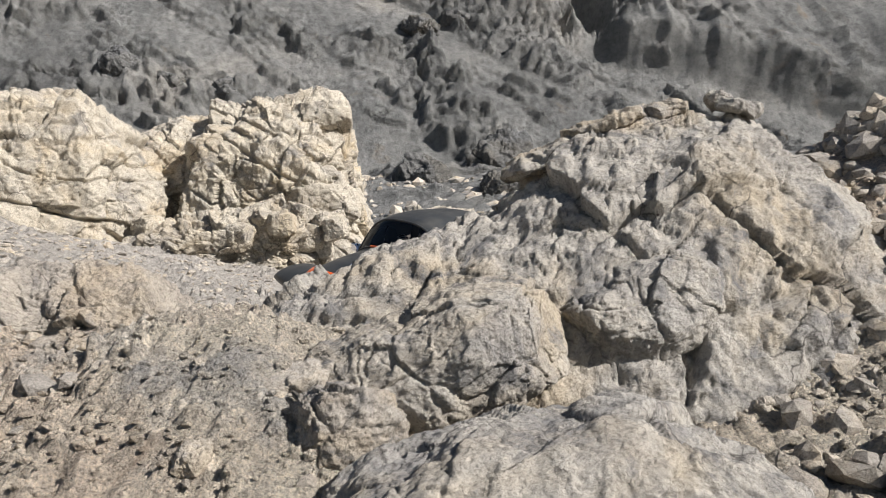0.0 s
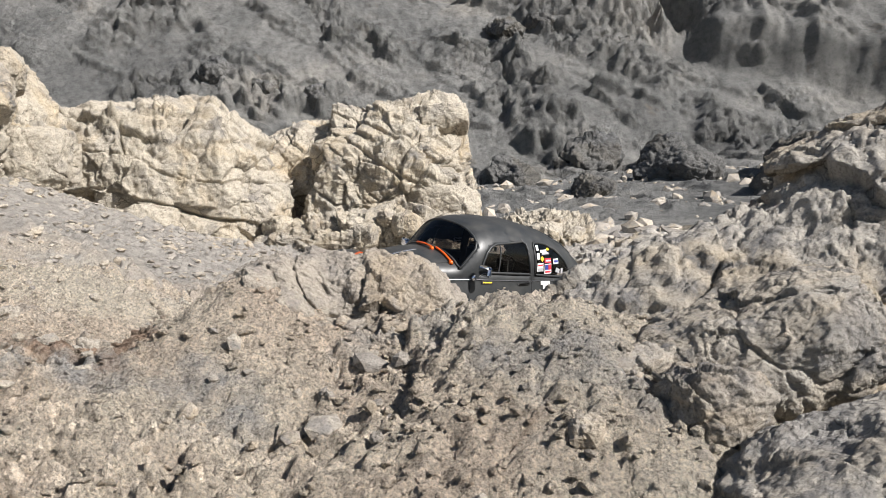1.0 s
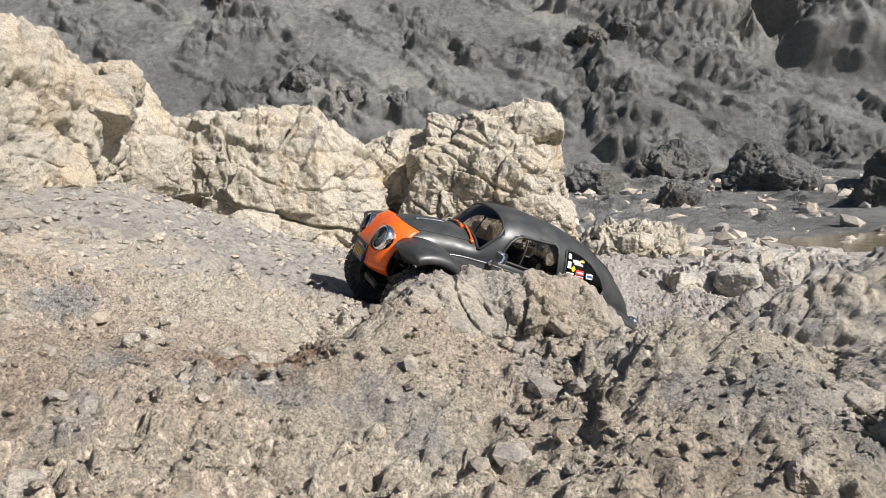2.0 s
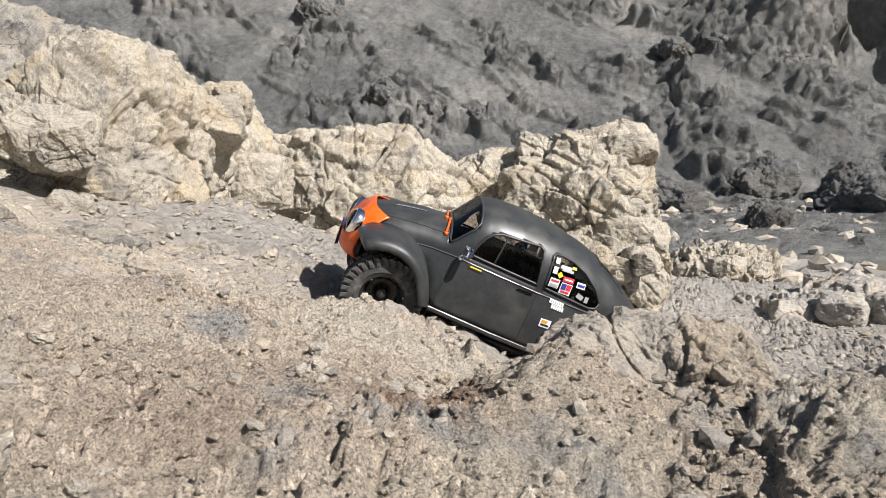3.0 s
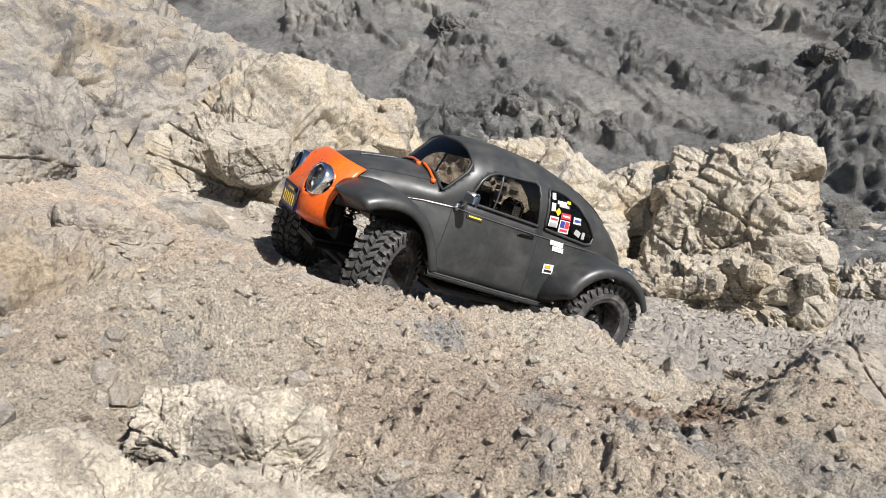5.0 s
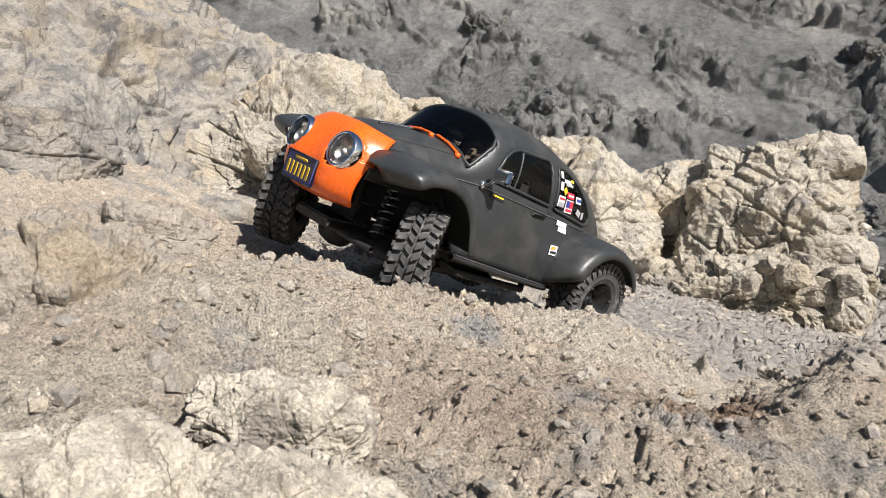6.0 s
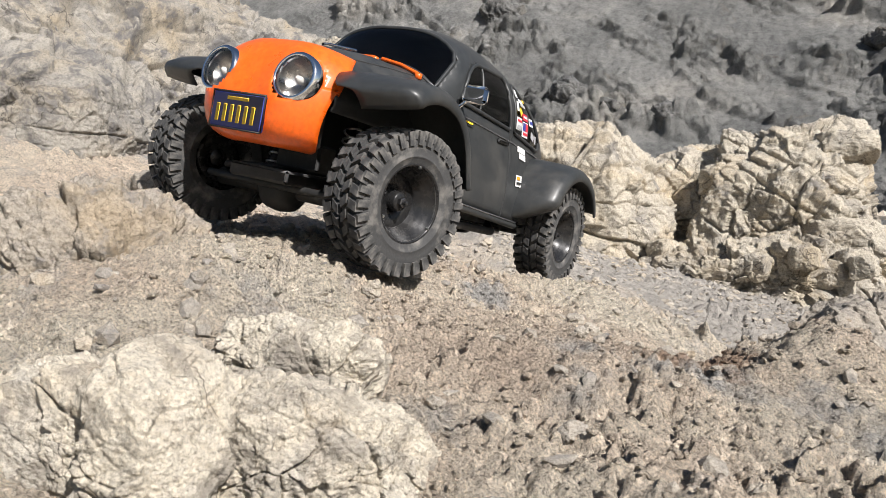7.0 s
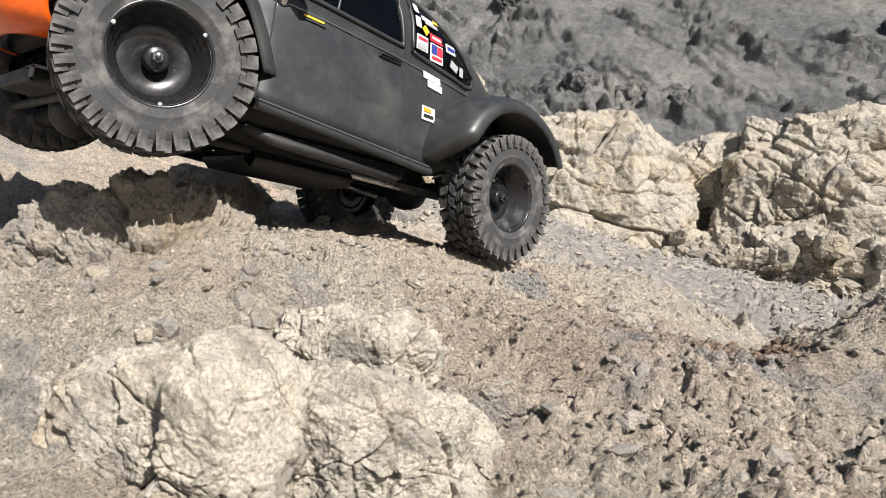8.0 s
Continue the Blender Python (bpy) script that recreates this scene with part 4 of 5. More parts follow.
for sgn in (1, -1):
    part("window_seal", *tube(on_side(DOOR_WINDOW, sgn), 0.0017, 8, True), PAINT, car)
    part("window_seal", *tube(on_side(QUARTER, sgn), 0.0017, 8, True), PAINT, car)
    part("vent_bar", *tube([(0.024 - 0.006 * k / 6, sgn * side_y(0.024, 0.092 + 0.0385 * k / 6), 0.092 + 0.0385 * k / 6) for k in range(7)], 0.0011, 6), PAINT, car)
    part("belt_trim", *tube([(x, sgn * (side_y(x, np.interp(x, BELT[:, 0], BELT[:, 1]) - 0.0005) + 0.0004), np.interp(x, BELT[:, 0], BELT[:, 1]) - 0.0005) for x in np.linspace(-0.17, 0.15, 60)], 0.0008, 6), TRIM, car, "thin bright belt strip")
    seam = [(0.080 - 0.012 * k / 10, 0.018 + 0.068 * k / 10) for k in range(11)]
    part("door_gap", *tube([(x, sgn * (side_y(x, z) - 0.0001), z) for x, z in seam], 0.0006, 6), INSIDE, car)
    seam = [(-0.038 - 0.004 * k / 10, 0.008 + 0.074 * k / 10) for k in range(11)]
    part("door_gap", *tube([(x, sgn * (side_y(x, z) - 0.0001), z) for x, z in seam], 0.0006, 6), INSIDE, car)
    part("door_handle", *merge([block((-0.036, sgn * 0.0795 - 0.0012, 0.0730), (-0.014, sgn * 0.0795 + 0.0012, 0.0770), 0.001), rod((-0.017, sgn * 0.074, 0.0750), (-0.017, sgn * 0.080, 0.0750), 0.0015), rod((-0.033, sgn * 0.074, 0.0750), (-0.033, sgn * 0.080, 0.0750), 0.0015)]), BLACK, car)
    part("sill", *tube([(0.082, sgn * 0.084, 0.015), (0.0, sgn * 0.0855, 0.0085), (-0.074, sgn * 0.083, 0.003)], 0.0032, 8), PAINT, car)
    part("sill_strip", *tube([(0.08, sgn * 0.0868, 0.0175), (0.0, sgn * 0.088, 0.0110), (-0.07, sgn * 0.0858, 0.0062)], 0.0008, 6), TRIM, car, "thin bright sill strip")
# screen rubber
def top_at(x, y):
    yy, zz = half_section(x)
    return float(np.interp(-abs(y), -yy[9:], zz[9:]))


loop = [(0.0836, y, top_at(0.0836, y)) for y in np.linspace(-0.060, 0.060, 16)]
loop += [(x, 0.0645, top_at(x, 0.0645)) for x in np.linspace(0.081, 0.059, 7)]
loop += [(0.0545, y, top_at(0.0545, y)) for y in np.linspace(0.060, -0.060, 16)]
loop += [(x, -0.0645, top_at(x, -0.0645)) for x in np.linspace(0.059, 0.081, 7)]
part("screen_seal", *tube(loop, 0.0017, 8, True), PAINT, car)
loop = [(-0.119, y, top_at(-0.119, y)) for y in np.linspace(-0.033, 0.033, 10)] + [(x, 0.034, top_at(x, 0.034)) for x in np.linspace(-0.122, -0.158, 8)]
loop += [(-0.161, y, top_at(-0.161, y)) for y in np.linspace(0.033, -0.033, 10)] + [(x, -0.034, top_at(x, -0.034)) for x in np.linspace(-0.158, -0.122, 8)]
part("rear_seal", *tube(loop, 0.0015, 8, True), PAINT, car)

# bonnet edge seams, its bright handle strip, and orange wipers
for sgn in (1, -1):
    part("bonnet_gap", *tube([(x, sgn * np.interp(x, (0.088, 0.15, 0.19), (0.052, 0.044, 0.036)), top_at(x, np.interp(x, (0.088, 0.15, 0.19), (0.052, 0.044, 0.036))) + 0.0001) for x in np.linspace(0.088, 0.19, 24)], 0.0006, 6), INSIDE, car)
part("bonnet_strip", *tube([(x, 0.012 + 0.1 * (x - 0.13) ** 2 / 0.04, top_at(x, 0.012) + 0.0016) for x in np.linspace(0.118, 0.158, 12)], 0.0011, 6), CHROME, car, "thin bright strip on the bonnet")
for y0, y1 in ((0.054, 0.014), (0.010, -0.030)):
    base = np.array((0.090, y0, top_at(0.090, y0) + 0.003))
    tip = np.array((0.0855, y1, top_at(0.0855, y1) + 0.0025))
    w = part("wiper", *tube([base, base * 0.5 + tip * 0.5 + (0, 0, 0.0015), tip], 0.0016, 6), ORANGE, car, "orange windscreen wiper")
    part("wiper_pivot", *lathe([(0.0, 0.005), (0.003, 0.0045), (0.003, 0.0), (0.0, 0.0)], 12, 2), ORANGE, w).location = base - (0, 0, 0.004)

# orange nose
prof = np.array([(0.181, 0.1040), (0.187, 0.1005), (0.193, 0.0940), (0.1985, 0.0850), (0.2035, 0.0745), (0.2085, 0.0635), (0.2120, 0.0520), (0.2120, 0.0420), (0.2090, 0.0350), (0.2030, 0.0300), (0.1950, 0.0275)])
halfw = np.array([0.049, 0.0525, 0.056, 0.058, 0.058, 0.0565, 0.0545, 0.0525, 0.050, 0.045, 0.036])
k = np.linspace(0, len(prof) - 1, 44)
pr = np.stack([np.interp(k, np.arange(len(prof)), prof[:, i]) for i in (0, 1)], 1)
pr = np.stack([np.convolve(np.pad(pr[:, i], 3, mode="edge"), np.ones(7) / 7, "valid") for i in (0, 1)], 1)
hw = np.interp(k, np.arange(len(prof)), halfw)
u = np.linspace(-1, 1, 61)
nose = np.zeros((44, 61, 3))
for i in range(44):
    nose[i, :, 1] = u * hw[i]
    nose[i, :, 0] = pr[i, 0] - 0.022 * np.abs(u) ** 4
    nose[i, :, 2] = pr[i, 1] - 0.006 * np.abs(u) ** 3 * (1 if i < 18 else 0)
for sgn in (1, -1):
    d2 = (nose[:, :, 1] - sgn * 0.0355) ** 2 + (nose[:, :, 2] - 0.0745) ** 2
    nose[:, :, 0] += 0.006 * np.exp(-d2 / 0.021 ** 2)
# round openings for the headlamps
nose_faces = sheet_faces(61, 44)[:, ::-1]
nose_mid = nose.reshape(-1, 3)[nose_faces].mean(1)
nose_faces = nose_faces[(np.abs(nose_mid[:, 1]) - 0.035) ** 2 + (nose_mid[:, 2] - 0.0748) ** 2 > 0.0150 ** 2]
n_ob = part("nose", nose.reshape(-1, 3), nose_faces, ORANGE, car, "bright orange nose panel")
th = n_ob.modifiers.new("thickness", "SOLIDIFY")
th.thickness, th.offset = 0.0012, -1
part("nose_back", *block((0.170, -0.042, 0.03), (0.182, 0.042, 0.095), 0.004), INSIDE, car)

for sgn in (1, -1):
    lamp = new("headlamp")
    lamp.parent = car
    lamp.matrix_basis = pose(0.2005, sgn * 0.0350, 0.0748, 0, -12, sgn * 5)
    part("chrome_ring", *lathe([(0.0130, -0.012), (0.0172, -0.012), (0.0178, -0.002), (0.0170, 0.0035), (0.0150, 0.0052), (0.0140, 0.0040), (0.0135, 0.001)], 40, 0), CHROME, lamp, "polished chrome lamp ring")
    part("reflector", *lathe([(0.0140, 0.002), (0.011, -0.004), (0.006, -0.008), (0.0025, -0.009), (0.0, -0.009)], 32, 0), ALLOY, lamp)
    part("bulb", *lathe([(0.0, 0.001), (0.002, 0.0), (0.0028, -0.003), (0.002, -0.008)], 16, 0), WHITE, lamp)
    part("lens", *lathe([(0.0143, 0.0036), (0.012, 0.0062), (0.008, 0.0080), (0.004, 0.0088), (0.0, 0.009)], 32, 0), LENS, lamp, "clear ribbed lens")

# number plate with bars in place of its writing
plate = part("number_plate", *block((0.2105, -0.0235, 0.0350), (0.2142, 0.0235, 0.0585), 0.0008), BLUE, car, "dark blue plate with yellow bars")
part("plate_frame", *tube([(0.2138, -0.024, 0.0345), (0.2138, 0.024, 0.0345), (0.2138, 0.024, 0.059), (0.2138, -0.024, 0.059)], 0.0008, 6, True), BLACK, plate)
for i in range(6):
    part("bar", *block((0.2138, -0.0190 + 0.0065 * i, 0.0385), (0.2147, -0.0190 + 0.0065 * i + 0.0034, 0.0505), 0.0003), YELLOW, plate)
part("bar", *block((0.2138, -0.010, 0.0535), (0.2147, 0.010, 0.0558), 0.0003), YELLOW, plate)


# wings
def fender(name, path, centre, sgn, body_y, out_y, label, front_in=0.0):
    p = np.array(path, float)
    kk = np.linspace(0, len(p) - 1, 40)
    p = np.stack([np.interp(kk, np.arange(len(p)), p[:, i]) for i in (0, 1)], 1)
    p = np.stack([np.convolve(np.pad(p[:, i], 4, mode="edge"), np.ones(9) / 9, "valid") for i in (0, 1)], 1)
    n = p - np.array(centre)
    n /= np.linalg.norm(n, axis=1)[:, None]
    prof = [(0.0, 0.0060), (0.25, 0.0060), (0.55, 0.0052), (0.80, 0.0040), (0.92, 0.0020), (0.98, -0.0012), (1.0, -0.0050), (0.998, -0.0092)]
    s = np.linspace(0, 1, 40)
    taper = np.minimum(1, np.minimum(s / 0.16, 1.0) * 0.35 + 0.65)
    out = np.zeros((40, len(prof), 3))
    for j, (fy, fn) in enumerate(prof):
        root = body_y + front_in * np.clip(1 - s / 0.3, 0, 1)
        yy = root + (out_y * taper - root) * fy
        out[:, j, 0] = p[:, 0] + n[:, 0] * fn
        out[:, j, 1] = sgn * yy
        out[:, j, 2] = p[:, 1] + n[:, 1] * fn
    f = sheet_faces(len(prof), 40)
    ob = part(name, out.reshape(-1, 3), f if sgn < 0 else f[:, ::-1], PAINT, car, label)
    t = ob.modifiers.new("thickness", "SOLIDIFY")
    t.thickness, t.offset = 0.0014, 0
    return ob


for sgn in (1, -1):
    fender("front_wing", [(0.190, 0.0690), (0.187, 0.0730), (0.180, 0.0790), (0.166, 0.0840), (0.147, 0.0855), (0.130, 0.0815), (0.116, 0.0730), (0.104, 0.0590), (0.096, 0.0420), (0.088, 0.0200)], (0.1425, 0.02), sgn, 0.050, 0.120, "flared black front wing", 0.013)
    fender("rear_wing", [(-0.066, 0.004), (-0.069, 0.022), (-0.076, 0.040), (-0.090, 0.0560), (-0.108, 0.0655), (-0.130, 0.0685), (-0.153, 0.0645), (-0.172, 0.0550), (-0.186, 0.0410), (-0.194, 0.0250)], (-0.1425, 0.01), sgn, 0.056, 0.122, "flared black rear wing")
    lamp = part("tail_lamp", *lathe([(0.0, 0.006), (0.006, 0.005), (0.0078, 0.0), (0.0078, -0.006), (0.0, -0.006)], 20, 0), CHROME, car, "chrome tail lamp housing")
    lamp.matrix_basis = pose(-0.2, sgn * 0.062, 0.055, 0, 0, 180)
    lamp = part("indicator", *lathe([(0.0, 0.004), (0.004, 0.0035), (0.0052, 0.0), (0.0052, -0.004), (0.0, -0.004)], 20, 0), AMBER, car, "amber rear indicator")
    lamp.matrix_basis = pose(-0.1985, sgn * 0.092, 0.037, 0, 0, 180)
    mirror = new("door_mirror")
    mirror.parent = car
    mirror.matrix_basis = pose(0.064, sgn * 0.074, 0.0865, 0, 0, sgn * 12)
    part("mirror_arm", *merge([tube([(0, 0, 0), (0.002, sgn * 0.007, 0.003), (0.001, sgn * 0.012, 0.009)], 0.0014, 8), lathe([(0, 0.002), (0.0042, 0.0015), (0.0042, -0.002), (0, -0.002)], 14)]), CHROME, mirror)
    part("mirror_head", *block((-0.004, sgn * 0.017 - 0.010, 0.0065), (0.0045, sgn * 0.017 + 0.010, 0.0205), 0.0028), CHROME, mirror, "square chrome mirror head")

# prints on the sides: plain shapes in place of lettering and makers' marks


def decal(x, z, w, h, mat, sgn, lean=0.0, lift=0.0007):
    c, s = math.cos(radians(lean)), math.sin(radians(lean))
    v = []
    for depth in (lift, lift + 0.0004):
        for u, q in ((-1, -1), (1, -1), (1, 1), (-1, 1)):
            px, pz = x + u * w / 2 * c - q * h / 2 * s, z + u * w / 2 * s + q * h / 2 * c
            v.append((px, sgn * (side_y(px, pz) + depth), pz))
    f = [(4, 5, 6, 7), (0, 1, 5, 4), (1, 2, 6, 5), (2, 3, 7, 6), (3, 0, 4, 7)]
    return part("sticker", v, f, mat, car, smooth=False)


for sgn in (1, -1):
    part_list = [
        (0.0425, 0.0805, 0.0190, 0.0050, BLACK, 3), (0.0425, 0.0805, 0.0150, 0.0014, YELLOW, 3),
        (-0.0525, 0.1235, 0.0055, 0.0065, WHITE, 0), (-0.0525, 0.1125, 0.0060, 0.0085, WHITE, 0), (-0.0660, 0.1185, 0.0150, 0.0035, WHITE, 0), (-0.0690, 0.1155, 0.0160, 0.0028, GREYPRINT, 0),
        (-0.0770, 0.1205, 0.0060, 0.0030, YELLOW, 0), (-0.0605, 0.1085, 0.0060, 0.0060, YELLOW, 45), (-0.0735, 0.1055, 0.0150, 0.0062, RED, 0), (-0.0735, 0.1055, 0.0110, 0.0018, WHITE, 0),
        (-0.0565, 0.0970, 0.0130, 0.0115, WHITE, 0), (-0.0565, 0.1000, 0.0105, 0.0020, RED, 0), (-0.0565, 0.0940, 0.0105, 0.0040, GREYPRINT, 0),
        (-0.0735, 0.0940, 0.0150, 0.0140, WHITE, 0), (-0.0770, 0.0965, 0.0062, 0.0072, RED, 0), (-0.0700, 0.0965, 0.0062, 0.0072, BLUE, 0), (-0.0735, 0.0900, 0.0115, 0.0024, RED, 0),
        (-0.0920, 0.1035, 0.0120, 0.0070, WHITE, 0), (-0.0920, 0.1035, 0.0095, 0.0030, BLUE, 0), (-0.0950, 0.0905, 0.0095, 0.0060, GREYPRINT, 20), (-0.1050, 0.0890, 0.0050, 0.0075, GREYPRINT, 0),
        (-0.0650, 0.0450, 0.0145, 0.0105, WHITE, 0), (-0.0635, 0.0475, 0.0080, 0.0030, AMBER, 0), (-0.0650, 0.0430, 0.0110, 0.0024, BLACK, 0),
    ]
    for x, z, w, h, mat, lean in part_list:
        decal(x, z, w, h, mat, sgn, lean, 0.0009 if mat in (WHITE, BLACK) and w > 0.0112 or mat is RED and w > 0.014 else 0.0014)
    for row, (x0, z0, n) in enumerate(((-0.0610, 0.0745, 7), (-0.0655, 0.0685, 6))):
        for i in range(n):
            decal(x0 - 0.0029 * i, z0 - 0.0002 * i, 0.0023, 0.0052, WHITE, sgn, 0, 0.0010)

# underbody
part("chassis", *merge([block((-0.12, 0.022, -0.002), (0.13, 0.030, 0.012), 0.001), block((-0.12, -0.030, -0.002), (0.13, -0.022, 0.012), 0.001), block((0.10, -0.03, 0.0), (0.108, 0.03, 0.01), 0.001), block((-0.108, -0.03, 0.0), (-0.10, 0.03, 0.01), 0.001)]), BLACK, car, "black ladder chassis")
part("floor_pan", *block((-0.15, -0.066, 0.014), (0.092, 0.066, 0.019), 0.002), INSIDE, car)
part("cabin_bulkhead", *block((0.086, -0.055, 0.018), (0.091, 0.055, 0.098), 0.002), INSIDE, car)
part("skid_plate", *block((-0.048, -0.034, -0.016), (0.05, 0.034, -0.003), 0.006), BLACK, car)
part("gearbox", *block((-0.028, -0.024, -0.004), (0.034, 0.024, 0.02), 0.006), BLACK, car)
part("dashboard", *block((0.062, -0.06, 0.082), (0.08, 0.06, 0.094), 0.005), INSIDE, car)
for sgn in (1, -1):
    part("seat", *merge([block((-0.02, sgn * 0.034 - 0.019, 0.04), (0.022, sgn * 0.034 + 0.019, 0.056), 0.006), block((-0.035, sgn * 0.034 - 0.018, 0.05), (-0.021, sgn * 0.034 + 0.018, 0.106), 0.006)]), INSIDE, car)
    part("side_step", *tube([(0.072, sgn * 0.062, 0.004), (0.058, sgn * 0.074, -0.002), (-0.05, sgn * 0.072, -0.006), (-0.064, sgn * 0.06, -0.001)], 0.0038, 10), BLACK, car)
    for x in (0.1425, -0.1425):
        s = 1 if x > 0 else -1
        part("lower_link", *rod((x - s * 0.012, sgn * 0.040, -0.007), (s * 0.045, sgn * 0.026, -0.004), 0.0032), ALLOY if x < 0 else BLACK, car)
        shock = part("shock_absorber", *lathe([(0.0, 0.0), (0.0052, 0.0), (0.0052, 0.030), (0.0022, 0.031), (0.0022, 0.058), (0.0, 0.058)], 14, 2), BLACK, car)
        shock.matrix_basis = pose(x - s * 0.006, sgn * 0.036, 0.004, sgn * 6, -s * 12, 0)
        zz = np.linspace(0.006, 0.052, 90)
        part("coil_spring", *tube(np.stack([0.0066 * np.cos(zz * 900), 0.0066 * np.sin(zz * 900), zz], 1), 0.0009, 6), ALLOY, shock)
for x, nm in ((0.1425, "front_axle"), (-0.1425, "rear_axle")):
    axle = part(nm, *merge([rod((x, -0.078, 0), (x, 0.078, 0), 0.0068, 16), (lathe([(0.0, -0.018), (0.010, -0.017), (0.0165, -0.010), (0.018, 0.0), (0.0165, 0.010), (0.010, 0.017), (0.0, 0.018)], 20)[0] + (x, -0.012, 0.0), lathe([(0.0, -0.018), (0.010, -0.017), (0.0165, -0.010), (0.018, 0.0), (0.0165, 0.010), (0.010, 0.017), (0.0, 0.018)], 20)[1])]), BLACK, car, "black solid axle with differential")
    part("drive_shaft", *rod((x * 0.9, -0.012, 0.004), (x * 0.2, 0.0, 0.006), 0.004), BLACK, car)
part("tie_rod", *rod((0.164, -0.07, 0.002), (0.164, 0.07, 0.002), 0.0028), BLACK, car)
part("drag_link", *rod((0.158, -0.06, 0.010), (0.150, 0.03, 0.020), 0.0026), BLACK, car)
part("steering_servo", *block((0.146, -0.004, 0.016), (0.166, 0.036, 0.036), 0.002), BLACK, car)
part("bumper_mount", *block((0.128, -0.028, 0.004), (0.186, 0.028, 0.014), 0.002), BLACK, car)


# wheels
def box_on_ring(a0, a1, y0, y1, r0, r1, skew=0.0, narrow=0.12):
    """A tread block: angles, widths and radii; the crown a little narrower."""
    v = []
    for r, sh in ((r0, 0.0), (r1, narrow)):
        da, dy = (a1 - a0) * sh / 2, (y1 - y0) * sh / 2
        for a, y in ((a0 + da, y0 + dy), (a1 - da, y0 + dy), (a1 - da, y1 - dy), (a0 + da, y1 - dy)):
            aa = a + skew * (y - y0) / (abs(y1 - y0) + 1e-9)
            v.append((r * math.sin(aa), y, r * math.cos(aa)))
    return np.array(v), np.array([(0, 1, 2, 3), (7, 6, 5, 4), (0, 4, 5, 1), (1, 5, 6, 2), (2, 6, 7, 3), (3, 7, 4, 0)])


TYRE = mesh_of("tyre", *lathe([(0.0268, -0.0175), (0.0305, -0.0205), (0.0335, -0.0214), (0.0340, -0.0222), (0.0348, -0.0222), (0.0354, -0.0216), (0.039, -0.0222), (0.0445, -0.0216), (0.0478, -0.0192), (0.0490, -0.012), (0.0492, 0.0), (0.0490, 0.012), (0.0478, 0.0192), (0.0445, 0.0216), (0.039, 0.0222), (0.0354, 0.0216), (0.0348, 0.0222), (0.0340, 0.0222), (0.0335, 0.0214), (0.0305, 0.0205), (0.0268, 0.0175)], 96), RUBBER, True)
N = 32
PITCH = 2 * np.pi / N
BLOCKS = []
for sgn, off in ((1, 0.0), (-1, 0.5)):
    a0 = off * PITCH
    BLOCKS.append(mesh_of("tread_block", *merge([box_on_ring(a0, a0 + 0.70 * PITCH, sgn * 0.0105, sgn * 0.0216, 0.0465, 0.0530, sgn * 0.05), box_on_ring(a0 + 0.02 * PITCH, a0 + 0.62 * PITCH, sgn * 0.0200, sgn * 0.0240, 0.0425, 0.0522, 0, 0.22)]), RUBBER, False))
    BLOCKS.append(mesh_of("tread_block", *box_on_ring(a0 + 0.22 * PITCH, a0 + 0.90 * PITCH, sgn * 0.0012, sgn * 0.0094, 0.0475, 0.0532, -sgn * 0.09), RUBBER, False))
RIM_MESH = mesh_of("rim", *merge([lathe([(0.0312, -0.0186), (0.0312, -0.0150), (0.0290, -0.0140), (0.0280, -0.0060), (0.0240, -0.0040), (0.0075, -0.0030), (0.0075, -0.006), (0.0, -0.006)], 64), lathe([(0.0318, 0.0172), (0.0316, 0.0190), (0.0300, 0.0196), (0.0288, 0.0186), (0.0282, 0.0135), (0.0262, 0.0125), (0.0258, 0.0088), (0.0238, 0.0078), (0.0234, 0.0040), (0.0218, 0.0030), (0.0212, -0.0040), (0.0190, -0.0050), (0.0085, -0.0046), (0.0078, -0.0020), (0.0074, 0.0050), (0.0062, 0.0062), (0.0, 0.0062)], 64)]), RIM, True)
NUT_MESH = mesh_of("axle_nut", *merge([lathe([(0.0, 0.0060), (0.0044, 0.0060), (0.0044, 0.0098), (0.0034, 0.0104), (0.0, 0.0104)], 6), lathe([(0.0018, 0.0104), (0.0018, 0.0140), (0.0, 0.0144)], 12)]), NUTSTEEL, False)
BOLT_MESH = mesh_of("rim_bolt", *lathe([(0.0, 0.0002), (0.0011, 0.0000), (0.0012, -0.0016), (0.0, -0.0016)], 8), ALLOY, False)


TYRE_WIDTH = 0.76
TYRE_SIZE = 0.945
RIM_SIZE = {"tyre": TYRE_SIZE, "rim": 0.89, "axle_nut": 0.8}


def wheel(name, mirror_side, offset, label):
    w = new(name)
    w.parent = car
    for nm, me in (("tyre", TYRE), ("rim", RIM_MESH), ("axle_nut", NUT_MESH)):
        ob = new(nm, me)
        ob.parent = w
        ob.matrix_basis = pose(0, mirror_side * offset, 0, 0, 0, 0 if mirror_side > 0 else 180) @ Matrix.Diagonal((RIM_SIZE[nm], TYRE_WIDTH, RIM_SIZE[nm], 1))
    for me in BLOCKS:
        for i in range(N):
            ob = new("tread_block", me)
            ob.parent = w
            ob.matrix_basis = pose(0, mirror_side * offset, 0, 0, 360 * i / N, 0) @ Matrix.Diagonal((TYRE_SIZE, TYRE_WIDTH, TYRE_SIZE, 1))
    for i in range(3):
        a = 2 * math.pi * i / 3
        ob = new("rim_bolt", BOLT_MESH)
        ob.parent = w
        ob.matrix_basis = pose(0.0255 * math.sin(a), mirror_side * (offset + 0.0196 * TYRE_WIDTH), 0.0255 * math.cos(a), 0, 0, 0 if mirror_side > 0 else 180)
    return tagged(w, label)


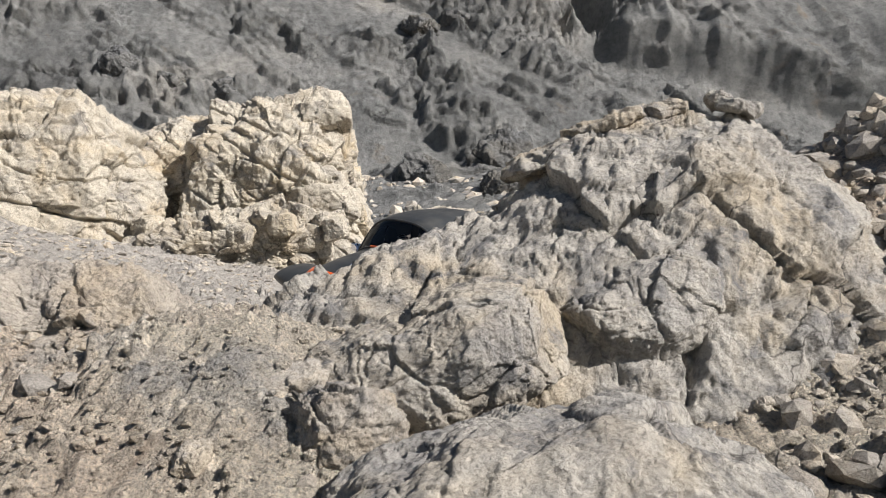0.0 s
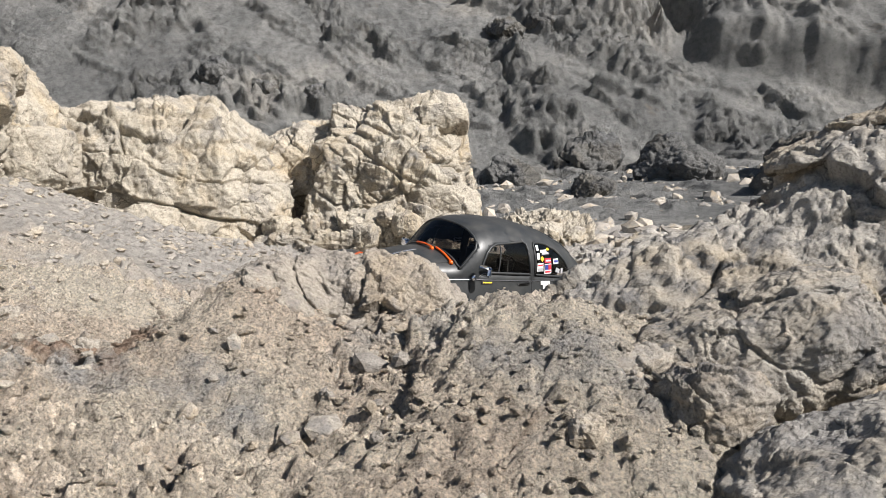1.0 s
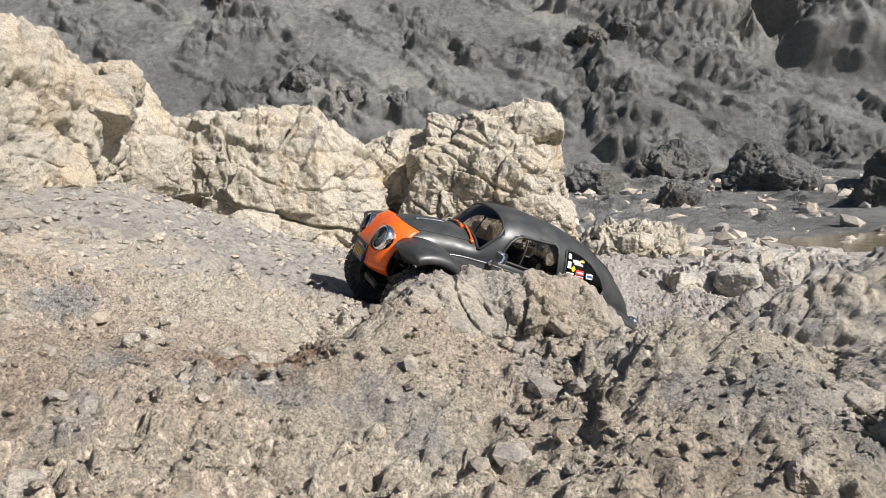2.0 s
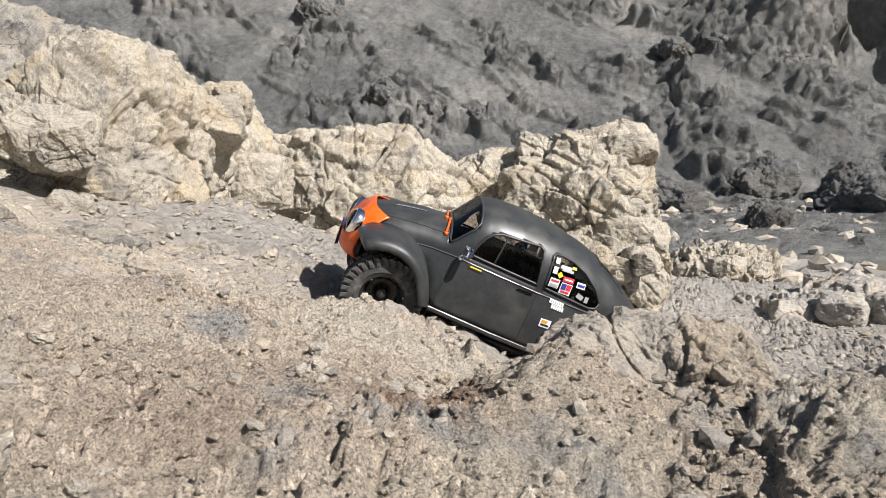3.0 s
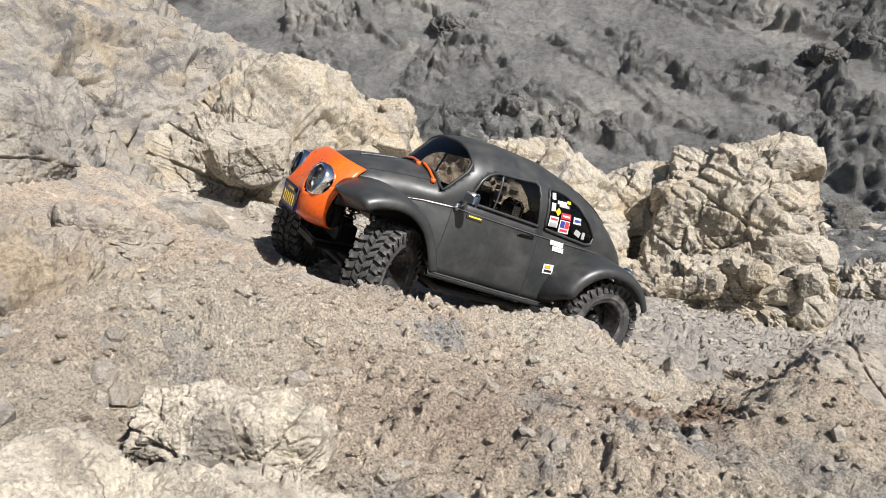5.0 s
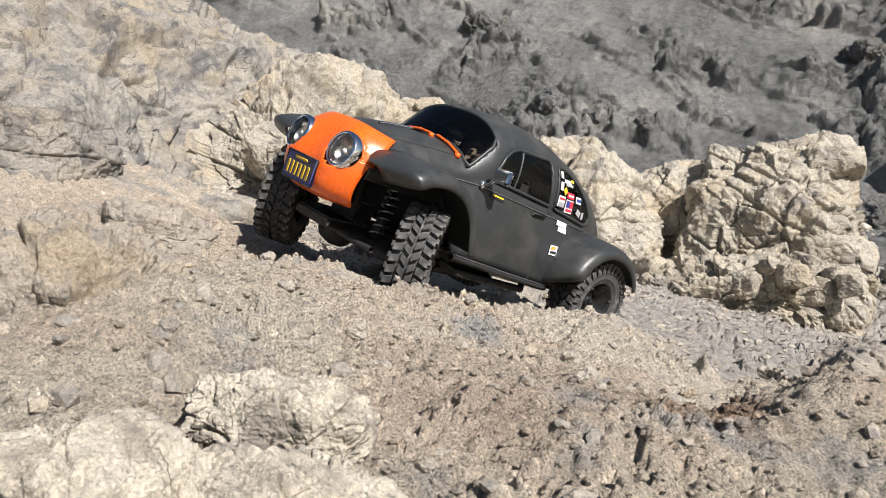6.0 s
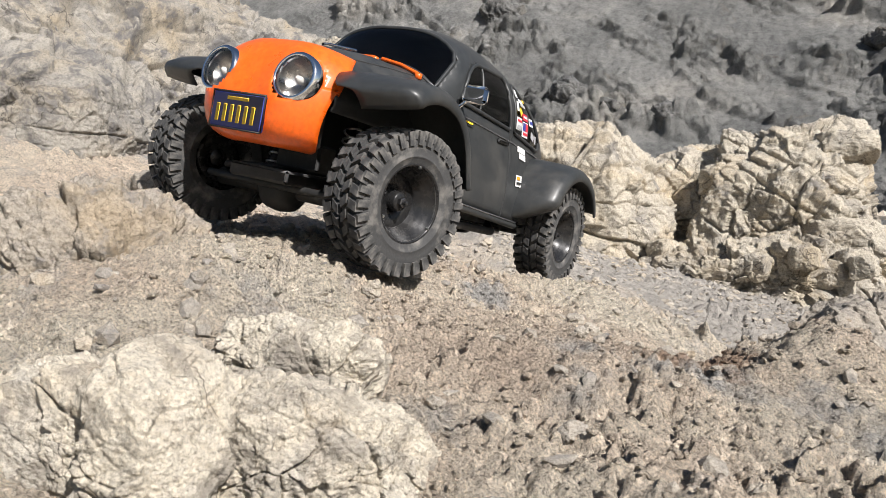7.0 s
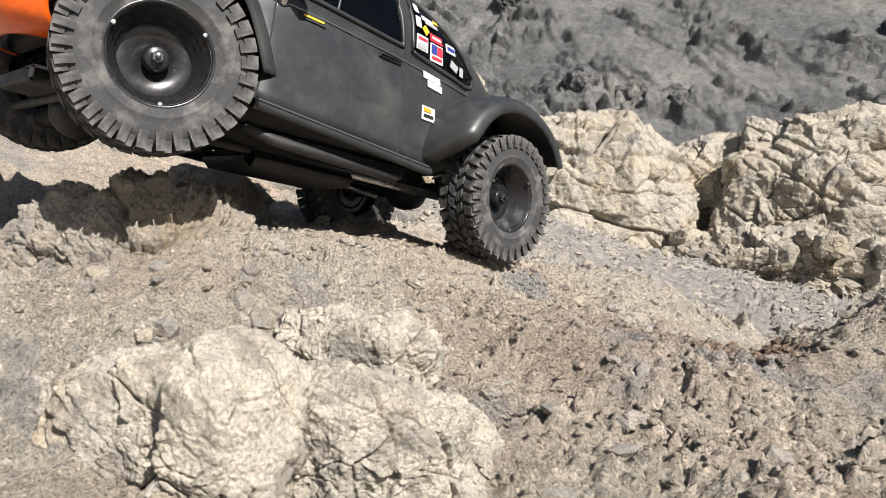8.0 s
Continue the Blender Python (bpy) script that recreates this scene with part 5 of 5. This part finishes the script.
FRONT_OFFSET = 0.017
wheels = {
    "fl": wheel("front_wheel", 1, FRONT_OFFSET, "black steel wheel with chunky dusty tyre"),
    "fr": wheel("front_wheel", -1, FRONT_OFFSET, "black steel wheel with chunky dusty tyre"),
    "rl": wheel("rear_wheel", 1, 0.0, "black steel wheel with chunky dusty tyre"),
    "rr": wheel("rear_wheel", -1, 0.0, "black steel wheel with chunky dusty tyre"),
}
CAR = [
    (0.0, -0.0102, 1.0541, 0.0365, -8.0, 2.7, 224.8),
    (0.5, -0.0902, 1.0481, 0.0438, -7.3, 3.4, 224.5),
    (1.0, -0.1703, 1.0573, 0.0391, -11.5, -4.8, 223.4),
    (2.3, -0.3215, 0.9936, 0.0921, -13.6, -21.5, 214.0),
    (2.5, -0.3451, 0.9687, 0.0988, -12.3, -23.2, 212.2),
    (3.0, -0.4294, 0.9345, 0.1283, -15.5, -22.3, 205.0),
    (3.5, -0.5097, 0.8674, 0.1753, -16.7, -14.2, 206.6),
    (4.0, -0.5675, 0.8119, 0.2047, -14.6, -10.9, 213.5),
    (4.5, -0.6036, 0.7538, 0.2180, -15.3, -10.4, 224.2),
    (5.8, -0.6085, 0.6196, 0.2304, -19.6, -14.7, 252.7),
    (6.0, -0.6140, 0.6086, 0.2440, -19.4, -10.8, 254.7),
    (6.5, -0.6023, 0.5524, 0.2614, -16.7, -6.0, 260.9),
    (7.0, -0.5890, 0.4475, 0.2667, -11.4, -4.4, 270.2),
    (7.5, -0.6125, 0.3588, 0.2766, -6.2, -3.6, 266.8),
    (8.0, -0.6223, 0.2850, 0.2972, -2.7, -9.6, 257.8),
]
# suspension travel and steering of the wheels
LIFT_TIMES = [0, 2.5, 3.5, 4.5, 6.0, 6.5, 7.0, 7.5, 8.0]
LIFTS = {
    "fl": [0.004, 0.015, 0.017, 0.010, 0.004, 0.006, 0.008, 0.019, 0.020],
    "fr": [0, 0.005, 0.006, 0.006, 0.008, 0.010, 0.013, 0.020, 0.030],
    "rl": [0, -0.003, -0.003, 0.0, 0.001, 0.001, 0.001, 0.001, -0.005],
    "rr": [0, 0.003, 0.003, 0, 0, 0, 0, 0, 0],
}
STEER_TIMES = [0, 1.5, 2.5, 3.0, 3.5, 4.0, 4.5, 5.2, 6.0, 6.5, 7.0, 7.5, 8.0]
STEER = [0, 0, -8, 2, 8, 20, 36, 42, 42, 37, -12, -26, -16]


def motions():
    walk(car, [(t, pose(x, y, z, rx, ry, rz)) for t, x, y, z, rx, ry, rz in CAR])
    times = np.arange(0, 8.001, 0.2)
    place = np.array([r[1:4] for r in CAR])
    way = np.concatenate([[0], np.cumsum(np.linalg.norm(np.diff(place, axis=0), axis=1))])
    gone = np.interp(times, [r[0] for r in CAR], way)
    for key, ob in wheels.items():
        front, side = key[0] == "f", 1 if key[1] == "l" else -1
        rows = []
        for t, d in zip(times, gone):
            lift = np.interp(t, LIFT_TIMES, LIFTS[key])
            steer = np.interp(t, STEER_TIMES, STEER) if front else 0
            y = side * ((0.0935 if front else 0.0945) - (FRONT_OFFSET if front else 0))
            rows.append((t, pose(0.1425 if front else -0.1425, y, lift, 0, math.degrees(d / 0.0505), steer)))
        walk(ob, rows)


motions()
